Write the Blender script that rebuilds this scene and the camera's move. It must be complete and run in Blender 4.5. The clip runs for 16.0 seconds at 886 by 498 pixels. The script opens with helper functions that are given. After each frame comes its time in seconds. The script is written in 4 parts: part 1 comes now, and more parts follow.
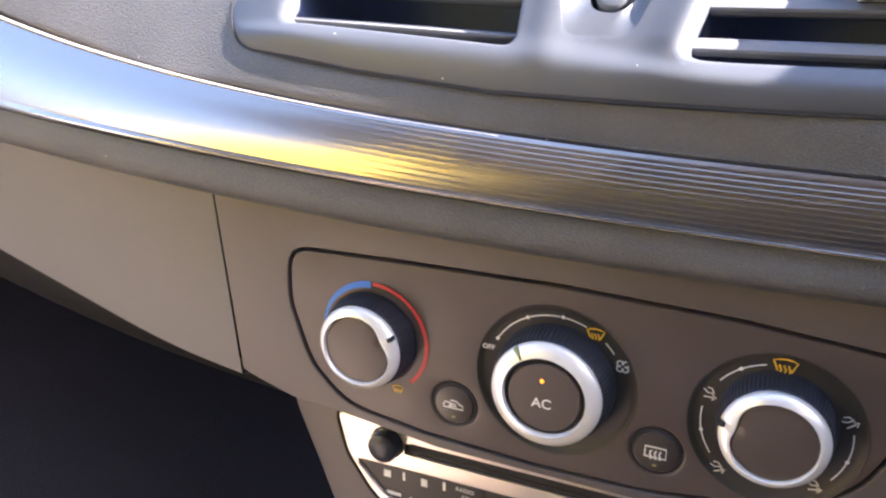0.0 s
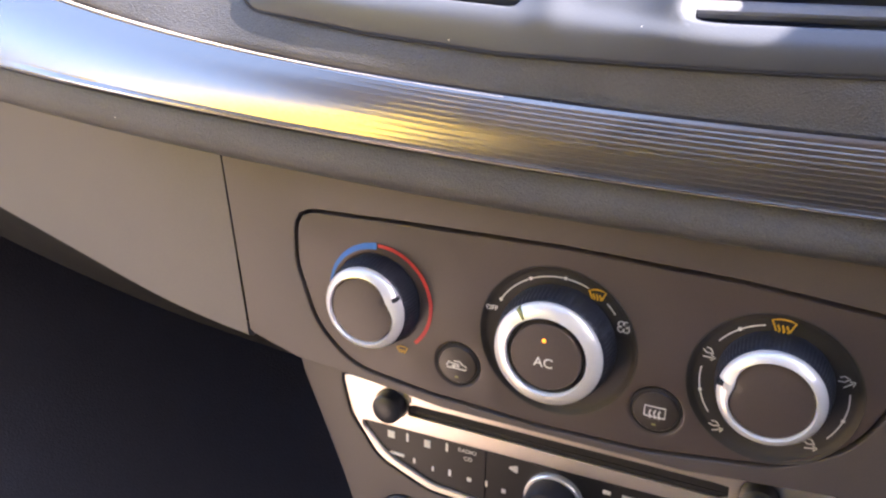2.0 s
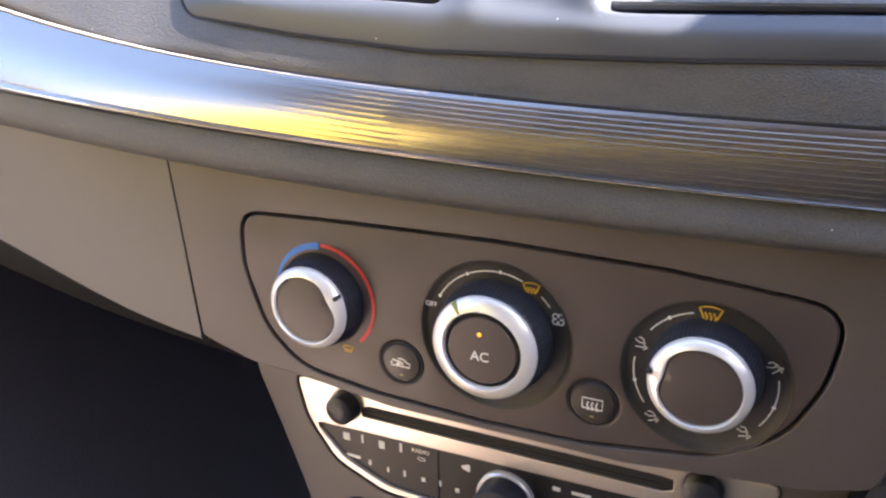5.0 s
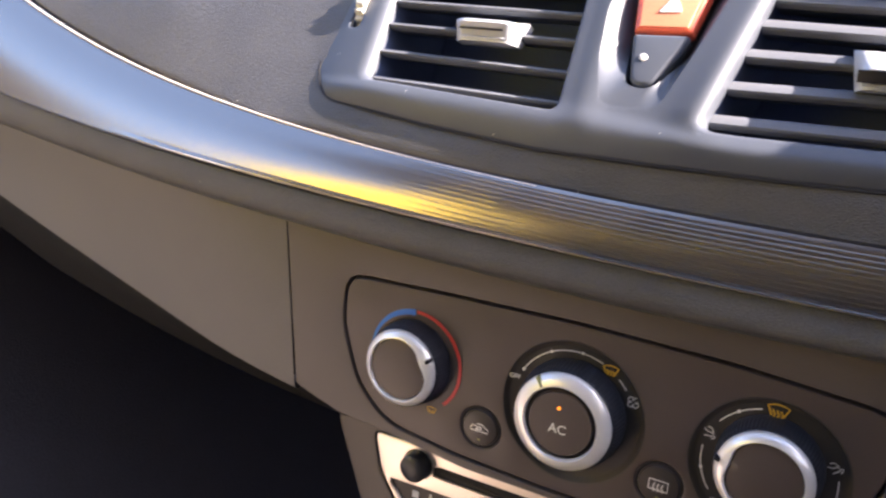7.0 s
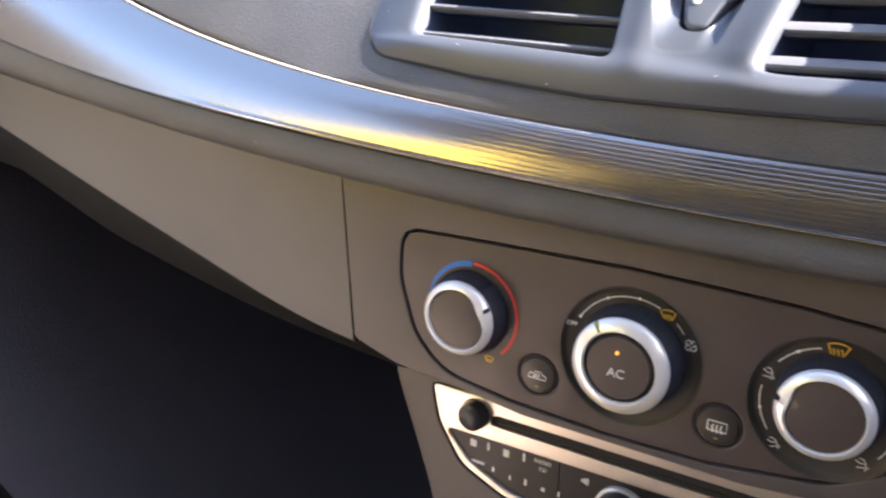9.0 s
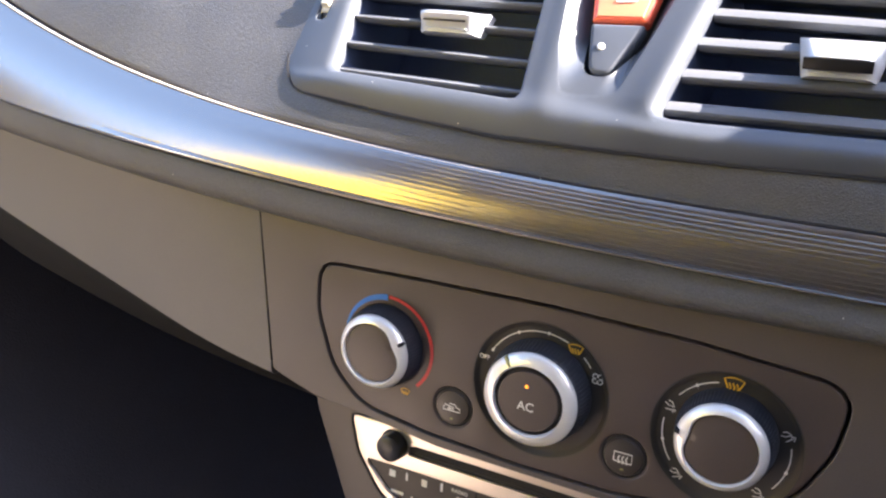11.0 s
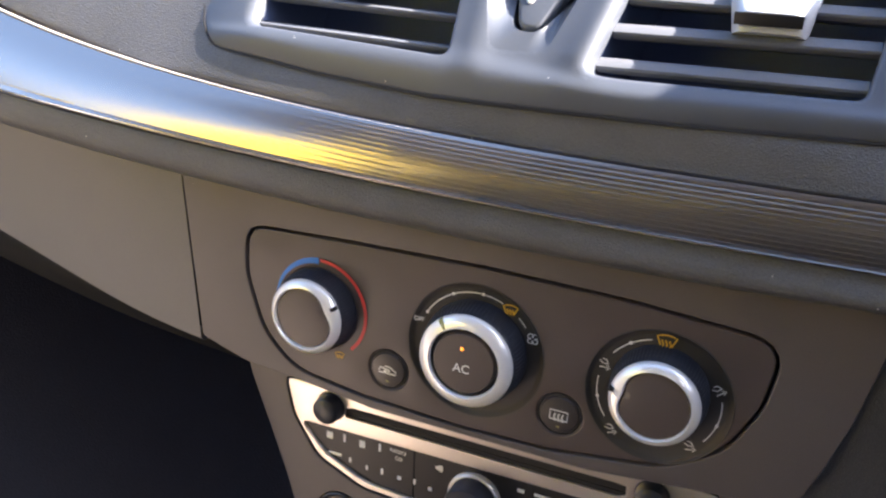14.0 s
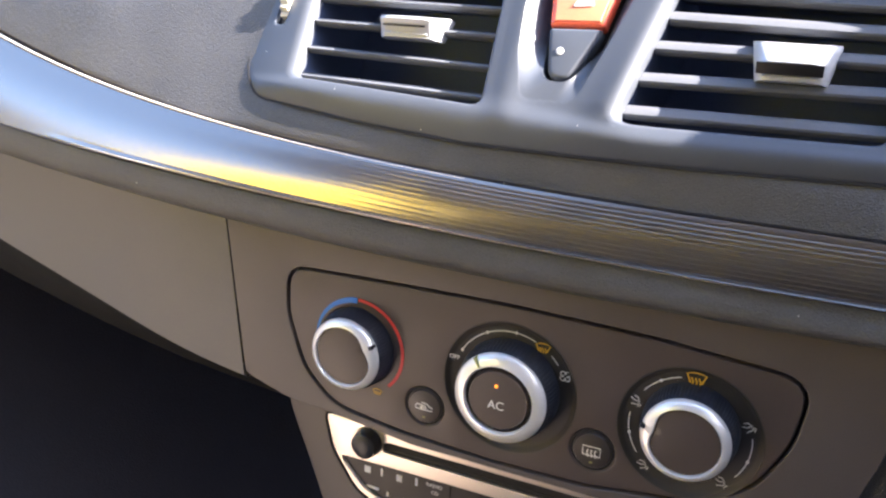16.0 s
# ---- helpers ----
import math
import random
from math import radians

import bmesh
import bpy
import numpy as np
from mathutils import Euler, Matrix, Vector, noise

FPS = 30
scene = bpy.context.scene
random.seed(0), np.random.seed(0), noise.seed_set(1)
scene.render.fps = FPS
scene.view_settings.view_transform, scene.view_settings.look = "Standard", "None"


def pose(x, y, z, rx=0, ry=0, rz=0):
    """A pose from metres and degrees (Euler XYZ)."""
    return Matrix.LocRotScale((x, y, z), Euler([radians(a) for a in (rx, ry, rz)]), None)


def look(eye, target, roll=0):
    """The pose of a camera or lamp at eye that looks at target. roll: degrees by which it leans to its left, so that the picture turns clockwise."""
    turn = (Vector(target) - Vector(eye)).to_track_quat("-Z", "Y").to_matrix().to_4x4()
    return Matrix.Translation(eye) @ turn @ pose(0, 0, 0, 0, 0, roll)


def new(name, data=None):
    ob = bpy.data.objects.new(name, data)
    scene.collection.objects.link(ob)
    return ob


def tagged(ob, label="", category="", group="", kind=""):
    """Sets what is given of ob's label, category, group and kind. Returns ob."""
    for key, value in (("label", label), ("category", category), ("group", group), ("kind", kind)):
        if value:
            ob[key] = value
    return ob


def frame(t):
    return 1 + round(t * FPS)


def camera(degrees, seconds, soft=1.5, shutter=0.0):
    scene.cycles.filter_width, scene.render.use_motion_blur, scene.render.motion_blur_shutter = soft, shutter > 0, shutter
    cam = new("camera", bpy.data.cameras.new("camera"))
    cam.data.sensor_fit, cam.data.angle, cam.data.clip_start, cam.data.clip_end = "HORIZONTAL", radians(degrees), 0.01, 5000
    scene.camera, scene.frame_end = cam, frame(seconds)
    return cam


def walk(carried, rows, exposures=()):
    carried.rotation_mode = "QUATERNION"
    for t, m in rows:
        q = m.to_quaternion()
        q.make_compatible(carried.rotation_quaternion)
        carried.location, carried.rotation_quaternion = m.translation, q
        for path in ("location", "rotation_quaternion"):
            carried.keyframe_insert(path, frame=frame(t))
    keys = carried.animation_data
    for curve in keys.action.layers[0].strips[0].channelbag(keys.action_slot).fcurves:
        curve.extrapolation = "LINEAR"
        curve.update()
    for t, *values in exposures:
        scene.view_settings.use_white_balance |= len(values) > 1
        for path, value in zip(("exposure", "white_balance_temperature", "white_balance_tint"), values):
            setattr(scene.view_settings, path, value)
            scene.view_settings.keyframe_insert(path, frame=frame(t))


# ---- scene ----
from mathutils.geometry import delaunay_2d_cdt

# ---------------------------------------------------------------- camera
cam = camera(54.99, 16.0, soft=2.3, shutter=0.35)
# seconds, eye x y z, yaw, pitch, roll
ROWS = [
    (0.0, 0.0733, -0.2059, 0.9304, 27.59, -34.20, -7.24),
    (0.5, 0.0736, -0.2082, 0.9300, 27.46, -34.21, -7.05),
    (1.0, 0.0725, -0.2114, 0.9301, 28.36, -35.28, -7.44),
    (1.5, 0.0721, -0.2140, 0.9280, 28.12, -35.33, -6.82),
    (2.0, 0.0758, -0.2125, 0.9275, 28.16, -35.54, -7.10),
    (2.5, 0.0745, -0.2101, 0.9260, 27.79, -35.40, -6.11),
    (3.0, 0.0763, -0.2121, 0.9269, 28.73, -35.04, -6.93),
    (3.5, 0.0783, -0.2128, 0.9285, 29.04, -34.79, -7.40),
    (3.7, 0.0785, -0.2132, 0.9304, 29.28, -34.93, -7.65),
    (5.8, 0.1128, -0.2062, 0.9144, 28.52, -32.23, -8.91),
    (6.0, 0.1065, -0.2294, 0.9289, 30.22, -29.14, -7.79),
    (6.3, 0.1208, -0.2318, 0.9510, 30.59, -26.68, -6.55),
    (6.5, 0.1142, -0.2325, 0.9414, 27.92, -26.21, -5.18),
    (7.0, 0.0994, -0.2417, 0.9361, 31.69, -28.34, -4.19),
    (7.5, 0.0938, -0.2558, 0.9426, 32.74, -27.14, -3.63),
    (8.0, 0.0854, -0.2586, 0.9371, 33.57, -28.46, -3.33),
    (8.5, 0.0790, -0.2618, 0.9346, 35.66, -30.40, -4.69),
    (9.0, 0.0960, -0.2528, 0.9346, 34.67, -30.40, -7.09),
    (9.5, 0.1075, -0.2403, 0.9349, 32.12, -31.99, -6.81),
    (9.7, 0.1085, -0.2436, 0.9406, 31.56, -29.98, -6.25),
    (11.8, 0.1036, -0.2491, 0.9453, 29.68, -29.90, -4.08),
    (12.0, 0.1016, -0.2527, 0.9486, 30.36, -29.71, -4.67),
    (12.5, 0.0998, -0.2511, 0.9455, 31.09, -30.43, -4.94),
    (13.0, 0.1006, -0.2527, 0.9473, 31.55, -29.70, -5.32),
    (13.5, 0.1027, -0.2514, 0.9481, 31.26, -29.39, -5.68),
    (13.8, 0.1030, -0.2500, 0.9480, 29.90, -29.80, -5.50),
    (14.0, 0.1049, -0.2353, 0.9459, 25.67, -34.07, -3.74),
    (14.5, 0.1058, -0.2387, 0.9539, 26.12, -32.82, -3.93),
    (15.0, 0.1069, -0.2404, 0.9542, 27.39, -32.76, -5.05),
    (15.5, 0.1072, -0.2414, 0.9546, 27.88, -32.44, -5.23),
    (16.0, 0.1075, -0.2429, 0.9566, 27.96, -31.91, -5.38),
]
EXPOSURES = [(0.0, 3.64, 6210, 18), (1.0, 3.64, 6310, 20), (3.7, 3.56, 6240, 19), (6.0, 3.52, 6200, 16), (6.5, 2.86, 6080, 17), (7.0, 2.86, 6380, 20), (8.0, 2.94, 6530, 21),
             (8.5, 2.92, 6630, 21), (9.0, 3.26, 6180, 15), (9.7, 3.28, 6160, 16), (12.0, 3.22, 6140, 14), (14.0, 3.14, 6080, 14), (16.0, 3.20, 6090, 14)]
walk(cam, [(t, pose(x, y, z, 90 + p, 0, w) @ pose(0, 0, 0, 0, 0, r)) for t, x, y, z, w, p, r in ROWS], EXPOSURES)

# ---------------------------------------------------------------- light
SUN_AZ, SUN_EL = 74.5, 31.0      # degrees from straight ahead to the right, and above the horizon
world = bpy.data.worlds.new("sky")
scene.world = world
world.use_nodes = True
wn = world.node_tree.nodes
sky = wn.new("ShaderNodeTexSky")
sky.sky_type, sky.sun_disc = "NISHITA", False
sky.sun_elevation, sky.sun_rotation = radians(SUN_EL), radians(SUN_AZ)
sky.air_density, sky.dust_density, sky.ozone_density = 1.0, 1.7, 1.2
world.node_tree.links.new(sky.outputs[0], wn["Background"].inputs[0])
wn["Background"].inputs[1].default_value = 0.12
sun = new("sun", bpy.data.lights.new("sun", "SUN"))
sun.data.energy, sun.data.angle, sun.data.color = 5.0, radians(0.55), (1.0, 0.88, 0.72)
to_sun = Vector((math.sin(radians(SUN_AZ)) * math.cos(radians(SUN_EL)), math.cos(radians(SUN_AZ)) * math.cos(radians(SUN_EL)), math.sin(radians(SUN_EL))))
sun.matrix_world = look(to_sun * 6, (0, 0, 0))


# ---------------------------------------------------------------- materials
def material(name, colour, rough=0.5, metal=0.0, grain=0.0, size=0.001, vary=0.12, stain=0.04, coat=0.0, dust=0.0, rough_vary=0.08, gloss=0.5, edge=None, relief=0.25):
    """Painted or moulded surface: two scales of tone, and a fine relief of the given grain size."""
    m = bpy.data.materials.new(name)
    m.use_nodes = True
    n, l = m.node_tree.nodes, m.node_tree.links
    b = n["Principled BSDF"]
    co = n.new("ShaderNodeTexCoord")
    big = n.new("ShaderNodeTexNoise")
    big.inputs["Scale"].default_value, big.inputs["Detail"].default_value = 1 / stain, 4
    fine = n.new("ShaderNodeTexNoise")
    fine.inputs["Scale"].default_value, fine.inputs["Detail"].default_value = 1 / size, 3
    for tex in (big, fine):
        l.new(co.outputs["Object"], tex.inputs["Vector"])
    mix = n.new("ShaderNodeMath")
    mix.operation = "ADD"
    l.new(big.outputs["Fac"], mix.inputs[0]), l.new(fine.outputs["Fac"], mix.inputs[1])
    ramp = n.new("ShaderNodeMapRange")
    ramp.inputs[1].default_value, ramp.inputs[2].default_value = 0.6, 1.4
    ramp.inputs[3].default_value, ramp.inputs[4].default_value = 1 - vary, 1 + vary
    l.new(mix.outputs[0], ramp.inputs[0])
    tone = n.new("ShaderNodeVectorMath")
    tone.operation = "SCALE"
    tone.inputs[0].default_value = colour
    l.new(ramp.outputs[0], tone.inputs["Scale"])
    last = tone.outputs[0]
    if dust:
        speck = n.new("ShaderNodeTexVoronoi")
        speck.inputs["Scale"].default_value = 190
        l.new(co.outputs["Object"], speck.inputs["Vector"])
        near = n.new("ShaderNodeMath")
        near.operation, near.inputs[1].default_value = "LESS_THAN", 0.055
        l.new(speck.outputs["Distance"], near.inputs[0])
        some = n.new("ShaderNodeMath")
        some.operation = "MULTIPLY"
        pick = n.new("ShaderNodeSeparateColor")
        l.new(speck.outputs["Color"], pick.inputs[0])
        few = n.new("ShaderNodeMath")
        few.operation, few.inputs[1].default_value = "LESS_THAN", dust
        l.new(pick.outputs[0], few.inputs[0])
        l.new(near.outputs[0], some.inputs[0]), l.new(few.outputs[0], some.inputs[1])
        over = n.new("ShaderNodeMix")
        over.data_type = "RGBA"
        over.inputs[7].default_value = (0.7, 0.68, 0.64, 1)
        l.new(some.outputs[0], over.inputs[0]), l.new(last, over.inputs[6])
        last = over.outputs[2]
    l.new(last, b.inputs["Base Color"])
    rv = n.new("ShaderNodeMapRange")
    rv.inputs[3].default_value, rv.inputs[4].default_value = max(0.03, rough - rough_vary), min(1, rough + rough_vary)
    l.new(big.outputs["Fac"], rv.inputs[0]), l.new(rv.outputs[0], b.inputs["Roughness"])
    b.inputs["Metallic"].default_value = metal
    b.inputs["Coat Weight"].default_value = coat
    b.inputs["Specular IOR Level"].default_value = gloss
    if edge:
        b.inputs["Specular Tint"].default_value = (*edge, 1)
    if grain:
        cell = n.new("ShaderNodeTexVoronoi")
        cell.inputs["Scale"].default_value = 1 / size
        l.new(co.outputs["Object"], cell.inputs["Vector"])
        bump = n.new("ShaderNodeBump")
        bump.inputs["Strength"].default_value, bump.inputs["Distance"].default_value = grain, size * relief
        l.new(cell.outputs["Distance"], bump.inputs["Height"]), l.new(bump.outputs[0], b.inputs["Normal"])
    return m


def glow(name, colour, strength):
    m = material(name, colour, 0.3)
    b = m.node_tree.nodes["Principled BSDF"]
    b.inputs["Emission Color"].default_value, b.inputs["Emission Strength"].default_value = (*colour, 1), strength
    return m


PAD = material("grained_soft_plastic", (0.046, 0.046, 0.050), 0.44, grain=1.0, size=0.0006, dust=0.06, vary=0.45, relief=0.42, gloss=0.8)
LIP = material("grained_lip_plastic", (0.062, 0.064, 0.071), 0.46, grain=1.0, size=0.0006, dust=0.05, vary=0.45, relief=0.42, gloss=0.7)
FASCIA = material("smooth_charcoal_plastic", (0.094, 0.081, 0.079), 0.42, grain=0.12, size=0.0006, dust=0.015)
LID = material("smooth_grey_lid_plastic", (0.114, 0.108, 0.104), 0.45, grain=0.12, size=0.0006, dust=0.01)
FACE = material("climate_face_plastic", (0.078, 0.062, 0.060), 0.4, grain=0.1, size=0.0006, dust=0.01)
# dial dishes: the shade round the knobs is put into this darker colour
DISH_SHADE = material("dial_dish_shade", (0.038, 0.035, 0.034), 0.55, grain=0.1, size=0.0006)
DARK = material("black_plastic", (0.012, 0.012, 0.014), 0.4, grain=0.1, size=0.0006)
GAP = material("shadow_gap_black", (0.016, 0.016, 0.019), 0.8)
RUBBER = material("knob_skirt_black", (0.024, 0.028, 0.040), 0.36, grain=0.4, size=0.0008)
CAP = material("knob_cap_charcoal", (0.080, 0.063, 0.057), 0.42, grain=0.15, size=0.0005)
BUTTON = material("button_black_plastic", (0.048, 0.041, 0.039), 0.36, grain=0.1, size=0.0006)
CHROME = material("satin_chrome", (0.92, 0.91, 0.90), 0.30, metal=0.4, vary=0.03)
SILVER = material("silver_paint", (0.074, 0.084, 0.106), 0.46, metal=0.1, grain=0.15, size=0.0005, gloss=0.5, dust=0.05, vary=0.06)
STRIP = material("polished_ribbed_metal", (0.385, 0.345, 0.310), 0.27, metal=1.0, vary=0.015, stain=0.05, rough_vary=0.006, edge=(0.5, 0.5, 0.5))
BEAD = material("satin_metal_edge", (0.60, 0.55, 0.50), 0.42, metal=0.3, vary=0.05)
RADIO_TRIM = material("champagne_silver_trim", (0.88, 0.80, 0.73), 0.36, metal=0.85, vary=0.03)
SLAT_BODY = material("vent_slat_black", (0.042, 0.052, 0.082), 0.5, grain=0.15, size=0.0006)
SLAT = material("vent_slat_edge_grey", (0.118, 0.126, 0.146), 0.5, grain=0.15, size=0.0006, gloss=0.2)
TAB = material("bright_silver_tab", (0.48, 0.50, 0.53), 0.36, metal=0.2, vary=0.04)
CREAM = material("pale_ribbed_plastic", (0.55, 0.54, 0.48), 0.4)
WHITE = material("printed_white", (0.75, 0.75, 0.73), 0.5)
BLUE = material("printed_blue", (0.02, 0.17, 0.62), 0.45)
RED = material("printed_red", (0.62, 0.05, 0.05), 0.45)
OLIVE = material("printed_olive_green", (0.26, 0.27, 0.10), 0.5)
AMBER = material("printed_amber", (0.62, 0.36, 0.03), 0.45)
ORANGE = material("orange_lens_face", (0.74, 0.25, 0.13), 0.4, coat=0.15)
LENS_EDGE = material("red_lens_edge", (0.86, 0.14, 0.07), 0.25, coat=0.5)
VOID = material("duct_black", (0.10, 0.135, 0.25), 0.8, gloss=0.2)
HANDLE = material("handle_grey_plastic", (0.022, 0.022, 0.023), 0.5, grain=0.2, size=0.0008)
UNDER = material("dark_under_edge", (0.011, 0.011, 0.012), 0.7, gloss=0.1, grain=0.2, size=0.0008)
LED = glow("amber_indicator", (1.0, 0.28, 0.02), 0.22)
CARPET = material("black_carpet", (0.048, 0.049, 0.060), 0.95, grain=0.6, size=0.002)
TRIM = material("beige_cabin_trim", (0.27, 0.25, 0.235), 0.7, grain=0.3, size=0.002)
SEAT = material("grey_beige_cloth", (0.44, 0.365, 0.315), 0.9, grain=0.4, size=0.002)
# dark absorbing surface of the unseen light blockers
LIGHT_BLOCK = material("light_block_dark", (0.05, 0.047, 0.046), 0.7, grain=0.3, size=0.002)
SIDE_TRIM = material("grey_door_trim", (0.075, 0.075, 0.080), 0.7, grain=0.3, size=0.002)
DARK_TRIM = material("dark_cabin_trim", (0.05, 0.046, 0.045), 0.7, grain=0.3, size=0.002)
HEADLINER = material("grey_headliner", (0.22, 0.207, 0.20), 0.9, grain=0.3, size=0.002)
ASPHALT = material("asphalt", (0.06, 0.06, 0.058), 0.9, grain=0.5, size=0.01, stain=0.6)
DARK_BOARD = material("dark_board", (0.024, 0.026, 0.031), 0.95, grain=0.6, size=0.05, stain=0.3, vary=0.4)
YELLOW = material("yellow_paint", (0.58, 0.445, 0.003), 0.5, stain=0.5)


# ---------------------------------------------------------------- helpers
def frame_at(x, y, z, lean):
    """A sheet's own axes: x right, y up along the sheet, z out of it towards the cabin; lean: degrees that its top leans forward."""
    s, c = math.sin(radians(lean)), math.cos(radians(lean))
    return Matrix(((1, 0, 0, x), (0, s, -c, y), (0, c, s, z), (0, 0, 0, 1)))


def finish(bm, name, mat, sharp=38):
    me = bpy.data.meshes.new(name)
    bmesh.ops.remove_doubles(bm, verts=bm.verts, dist=1e-6)
    bmesh.ops.recalc_face_normals(bm, faces=bm.faces)
    bm.to_mesh(me)
    bm.free()
    me.polygons.foreach_set("use_smooth", [True] * len(me.polygons))
    me.set_sharp_from_angle(angle=radians(sharp))
    me.materials.append(mat)
    return me


def thing(name, m, label, category, group=""):
    ob = new(name)
    ob.empty_display_size = 0.01
    ob.matrix_world = m
    return tagged(ob, label, category, group)


def part(name, bm, mat, parent, label="", at=None, sharp=38):
    """One mesh under a thing or part; at: its pose within the parent."""
    ob = new(name, finish(bm, name, mat, sharp))
    ob.parent = parent
    if at is not None:
        ob.matrix_basis = at
    return tagged(ob, label)


def alone(name, bm, mat, label="", category="", kind="", m=None, sharp=38):
    ob = new(name, finish(bm, name, mat, sharp))
    if m is not None:
        ob.matrix_world = m
    return tagged(ob, label, category, kind=kind)


def sheet(rows, close=False):
    """A skin through rows of points."""
    bm = bmesh.new()
    vs = [[bm.verts.new(p) for p in row] for row in rows]
    for a, b in zip(vs, vs[1:]):
        n = len(a)
        for i in range(n if close else n - 1):
            quad = [a[i], a[(i + 1) % n], b[(i + 1) % n], b[i]]
            bm.faces.new(quad)
    return bm


def lathe(profile, n=64):
    """A turned form from (radius, height) pairs, about z."""
    rows = [[(r * math.cos(2 * math.pi * k / n), r * math.sin(2 * math.pi * k / n), h) for k in range(n)] for r, h in profile]
    bm = sheet(rows, close=True)
    bm.verts.ensure_lookup_table()
    for start in (0, (len(profile) - 1) * n):
        bm.faces.new(bm.verts[start:start + n])
    return bm


def rounded(points, radii, steps=6):
    """A closed outline with each corner rounded by its own radius."""
    out, n = [], len(points)
    radii = radii if isinstance(radii, (list, tuple)) else [radii] * n
    for i, r in enumerate(radii):
        p, a, b = Vector(points[i]), Vector(points[i - 1]), Vector(points[(i + 1) % n])
        ua, ub = (a - p).normalized(), (b - p).normalized()
        half = max(0.05, ua.angle(ub) / 2)
        back = min(r / math.tan(half), 0.48 * (a - p).length, 0.48 * (b - p).length)
        for k in range(steps + 1):
            t = k / steps
            out.append(tuple((p + ua * back) * (1 - t) ** 2 + p * 2 * t * (1 - t) + (p + ub * back) * t * t))
    return out


def spaced(loop, n):
    """The same outline with n even steps."""
    p = np.array(list(loop) + [loop[0]], float)
    d = np.r_[0, np.cumsum(np.hypot(*np.diff(p, axis=0).T))]
    s = np.linspace(0, d[-1], n, endpoint=False)
    return list(zip(np.interp(s, d, p[:, 0]).tolist(), np.interp(s, d, p[:, 1]).tolist()))


def grown(loop, far):
    """An outline moved outwards (inwards: minus)."""
    p = np.array(loop, float)
    d = np.roll(p, -1, 0) - np.roll(p, 1, 0)
    nrm = np.stack([d[:, 1], -d[:, 0]], 1) / np.maximum(np.hypot(*d.T), 1e-9)[:, None]
    area = np.sum(p[:, 0] * np.roll(p[:, 1], -1) - p[:, 1] * np.roll(p[:, 0], -1))
    far = np.reshape(far, (-1, 1))
    return [tuple(q) for q in (p + nrm * far * (1 if area > 0 else -1)).tolist()]


def inside(loop, x, y):
    hit = False
    for (ax, ay), (bx, by) in zip(loop, loop[1:] + loop[:1]):
        if (ay > y) != (by > y) and x < ax + (bx - ax) * (y - ay) / (by - ay):
            hit = not hit
    return hit


def all_inside(loop, pts):
    """Which of many points lie inside an outline."""
    hit = np.zeros(len(pts), bool)
    for (ax, ay), (bx, by) in zip(loop, loop[1:] + loop[:1]):
        if ay != by:
            hit ^= ((ay > pts[:, 1]) != (by > pts[:, 1])) & (pts[:, 0] < ax + (bx - ax) * (pts[:, 1] - ay) / (by - ay))
    return hit


def even_skin(bm, rims, lift, step):
    """Fills between the first outline and the others with small even triangles, so that a bowed plate shades smoothly."""
    loops = [[(v.co.x, v.co.y) for v in r] for r in rims]
    pts = [p for loop in loops for p in loop]
    flat = [v for r in rims for v in r]
    edges, first = [], 0
    for loop in loops:
        n = len(loop)
        edges += [(first + i, first + (i + 1) % n) for i in range(n)]
        first += n
    rim = np.array(pts)
    lo, hi = rim.min(0), rim.max(0)
    gx, gy = np.meshgrid(np.arange(lo[0], hi[0], step), np.arange(lo[1], hi[1], step))
    grid = np.stack([gx.ravel(), gy.ravel() + (np.round(gx.ravel() / step) % 2) * step / 2], 1)
    keep = all_inside(loops[0], grid)
    for hole in loops[1:]:
        keep &= ~all_inside(hole, grid)
    grid = grid[keep]
    near = np.array([np.min((rim[:, 0] - x) ** 2 + (rim[:, 1] - y) ** 2) for x, y in grid.tolist()])
    pts += [tuple(p) for p in grid[near > (0.6 * step) ** 2].tolist()]
    out, _, tris, origin, _, _ = delaunay_2d_cdt([Vector(p) for p in pts], edges, [], 0, 1e-7)
    vs = [flat[o[0]] if o and o[0] < len(flat) else bm.verts.new((p.x, p.y, lift(p.x, p.y))) for p, o in zip(out, origin)]
    mids = np.array([sum((out[i] for i in t), Vector((0, 0))) / 3 for t in tris])
    keep = all_inside(loops[0], mids)
    for hole in loops[1:]:
        keep &= ~all_inside(hole, mids)
    for t, good in zip(tris, keep.tolist()):
        a, b, c = (out[i] for i in t)
        if good and abs((b - a).cross(c - a)) > 2e-8:      # no slivers between points of one straight rim
            bm.faces.new([vs[i] for i in t])


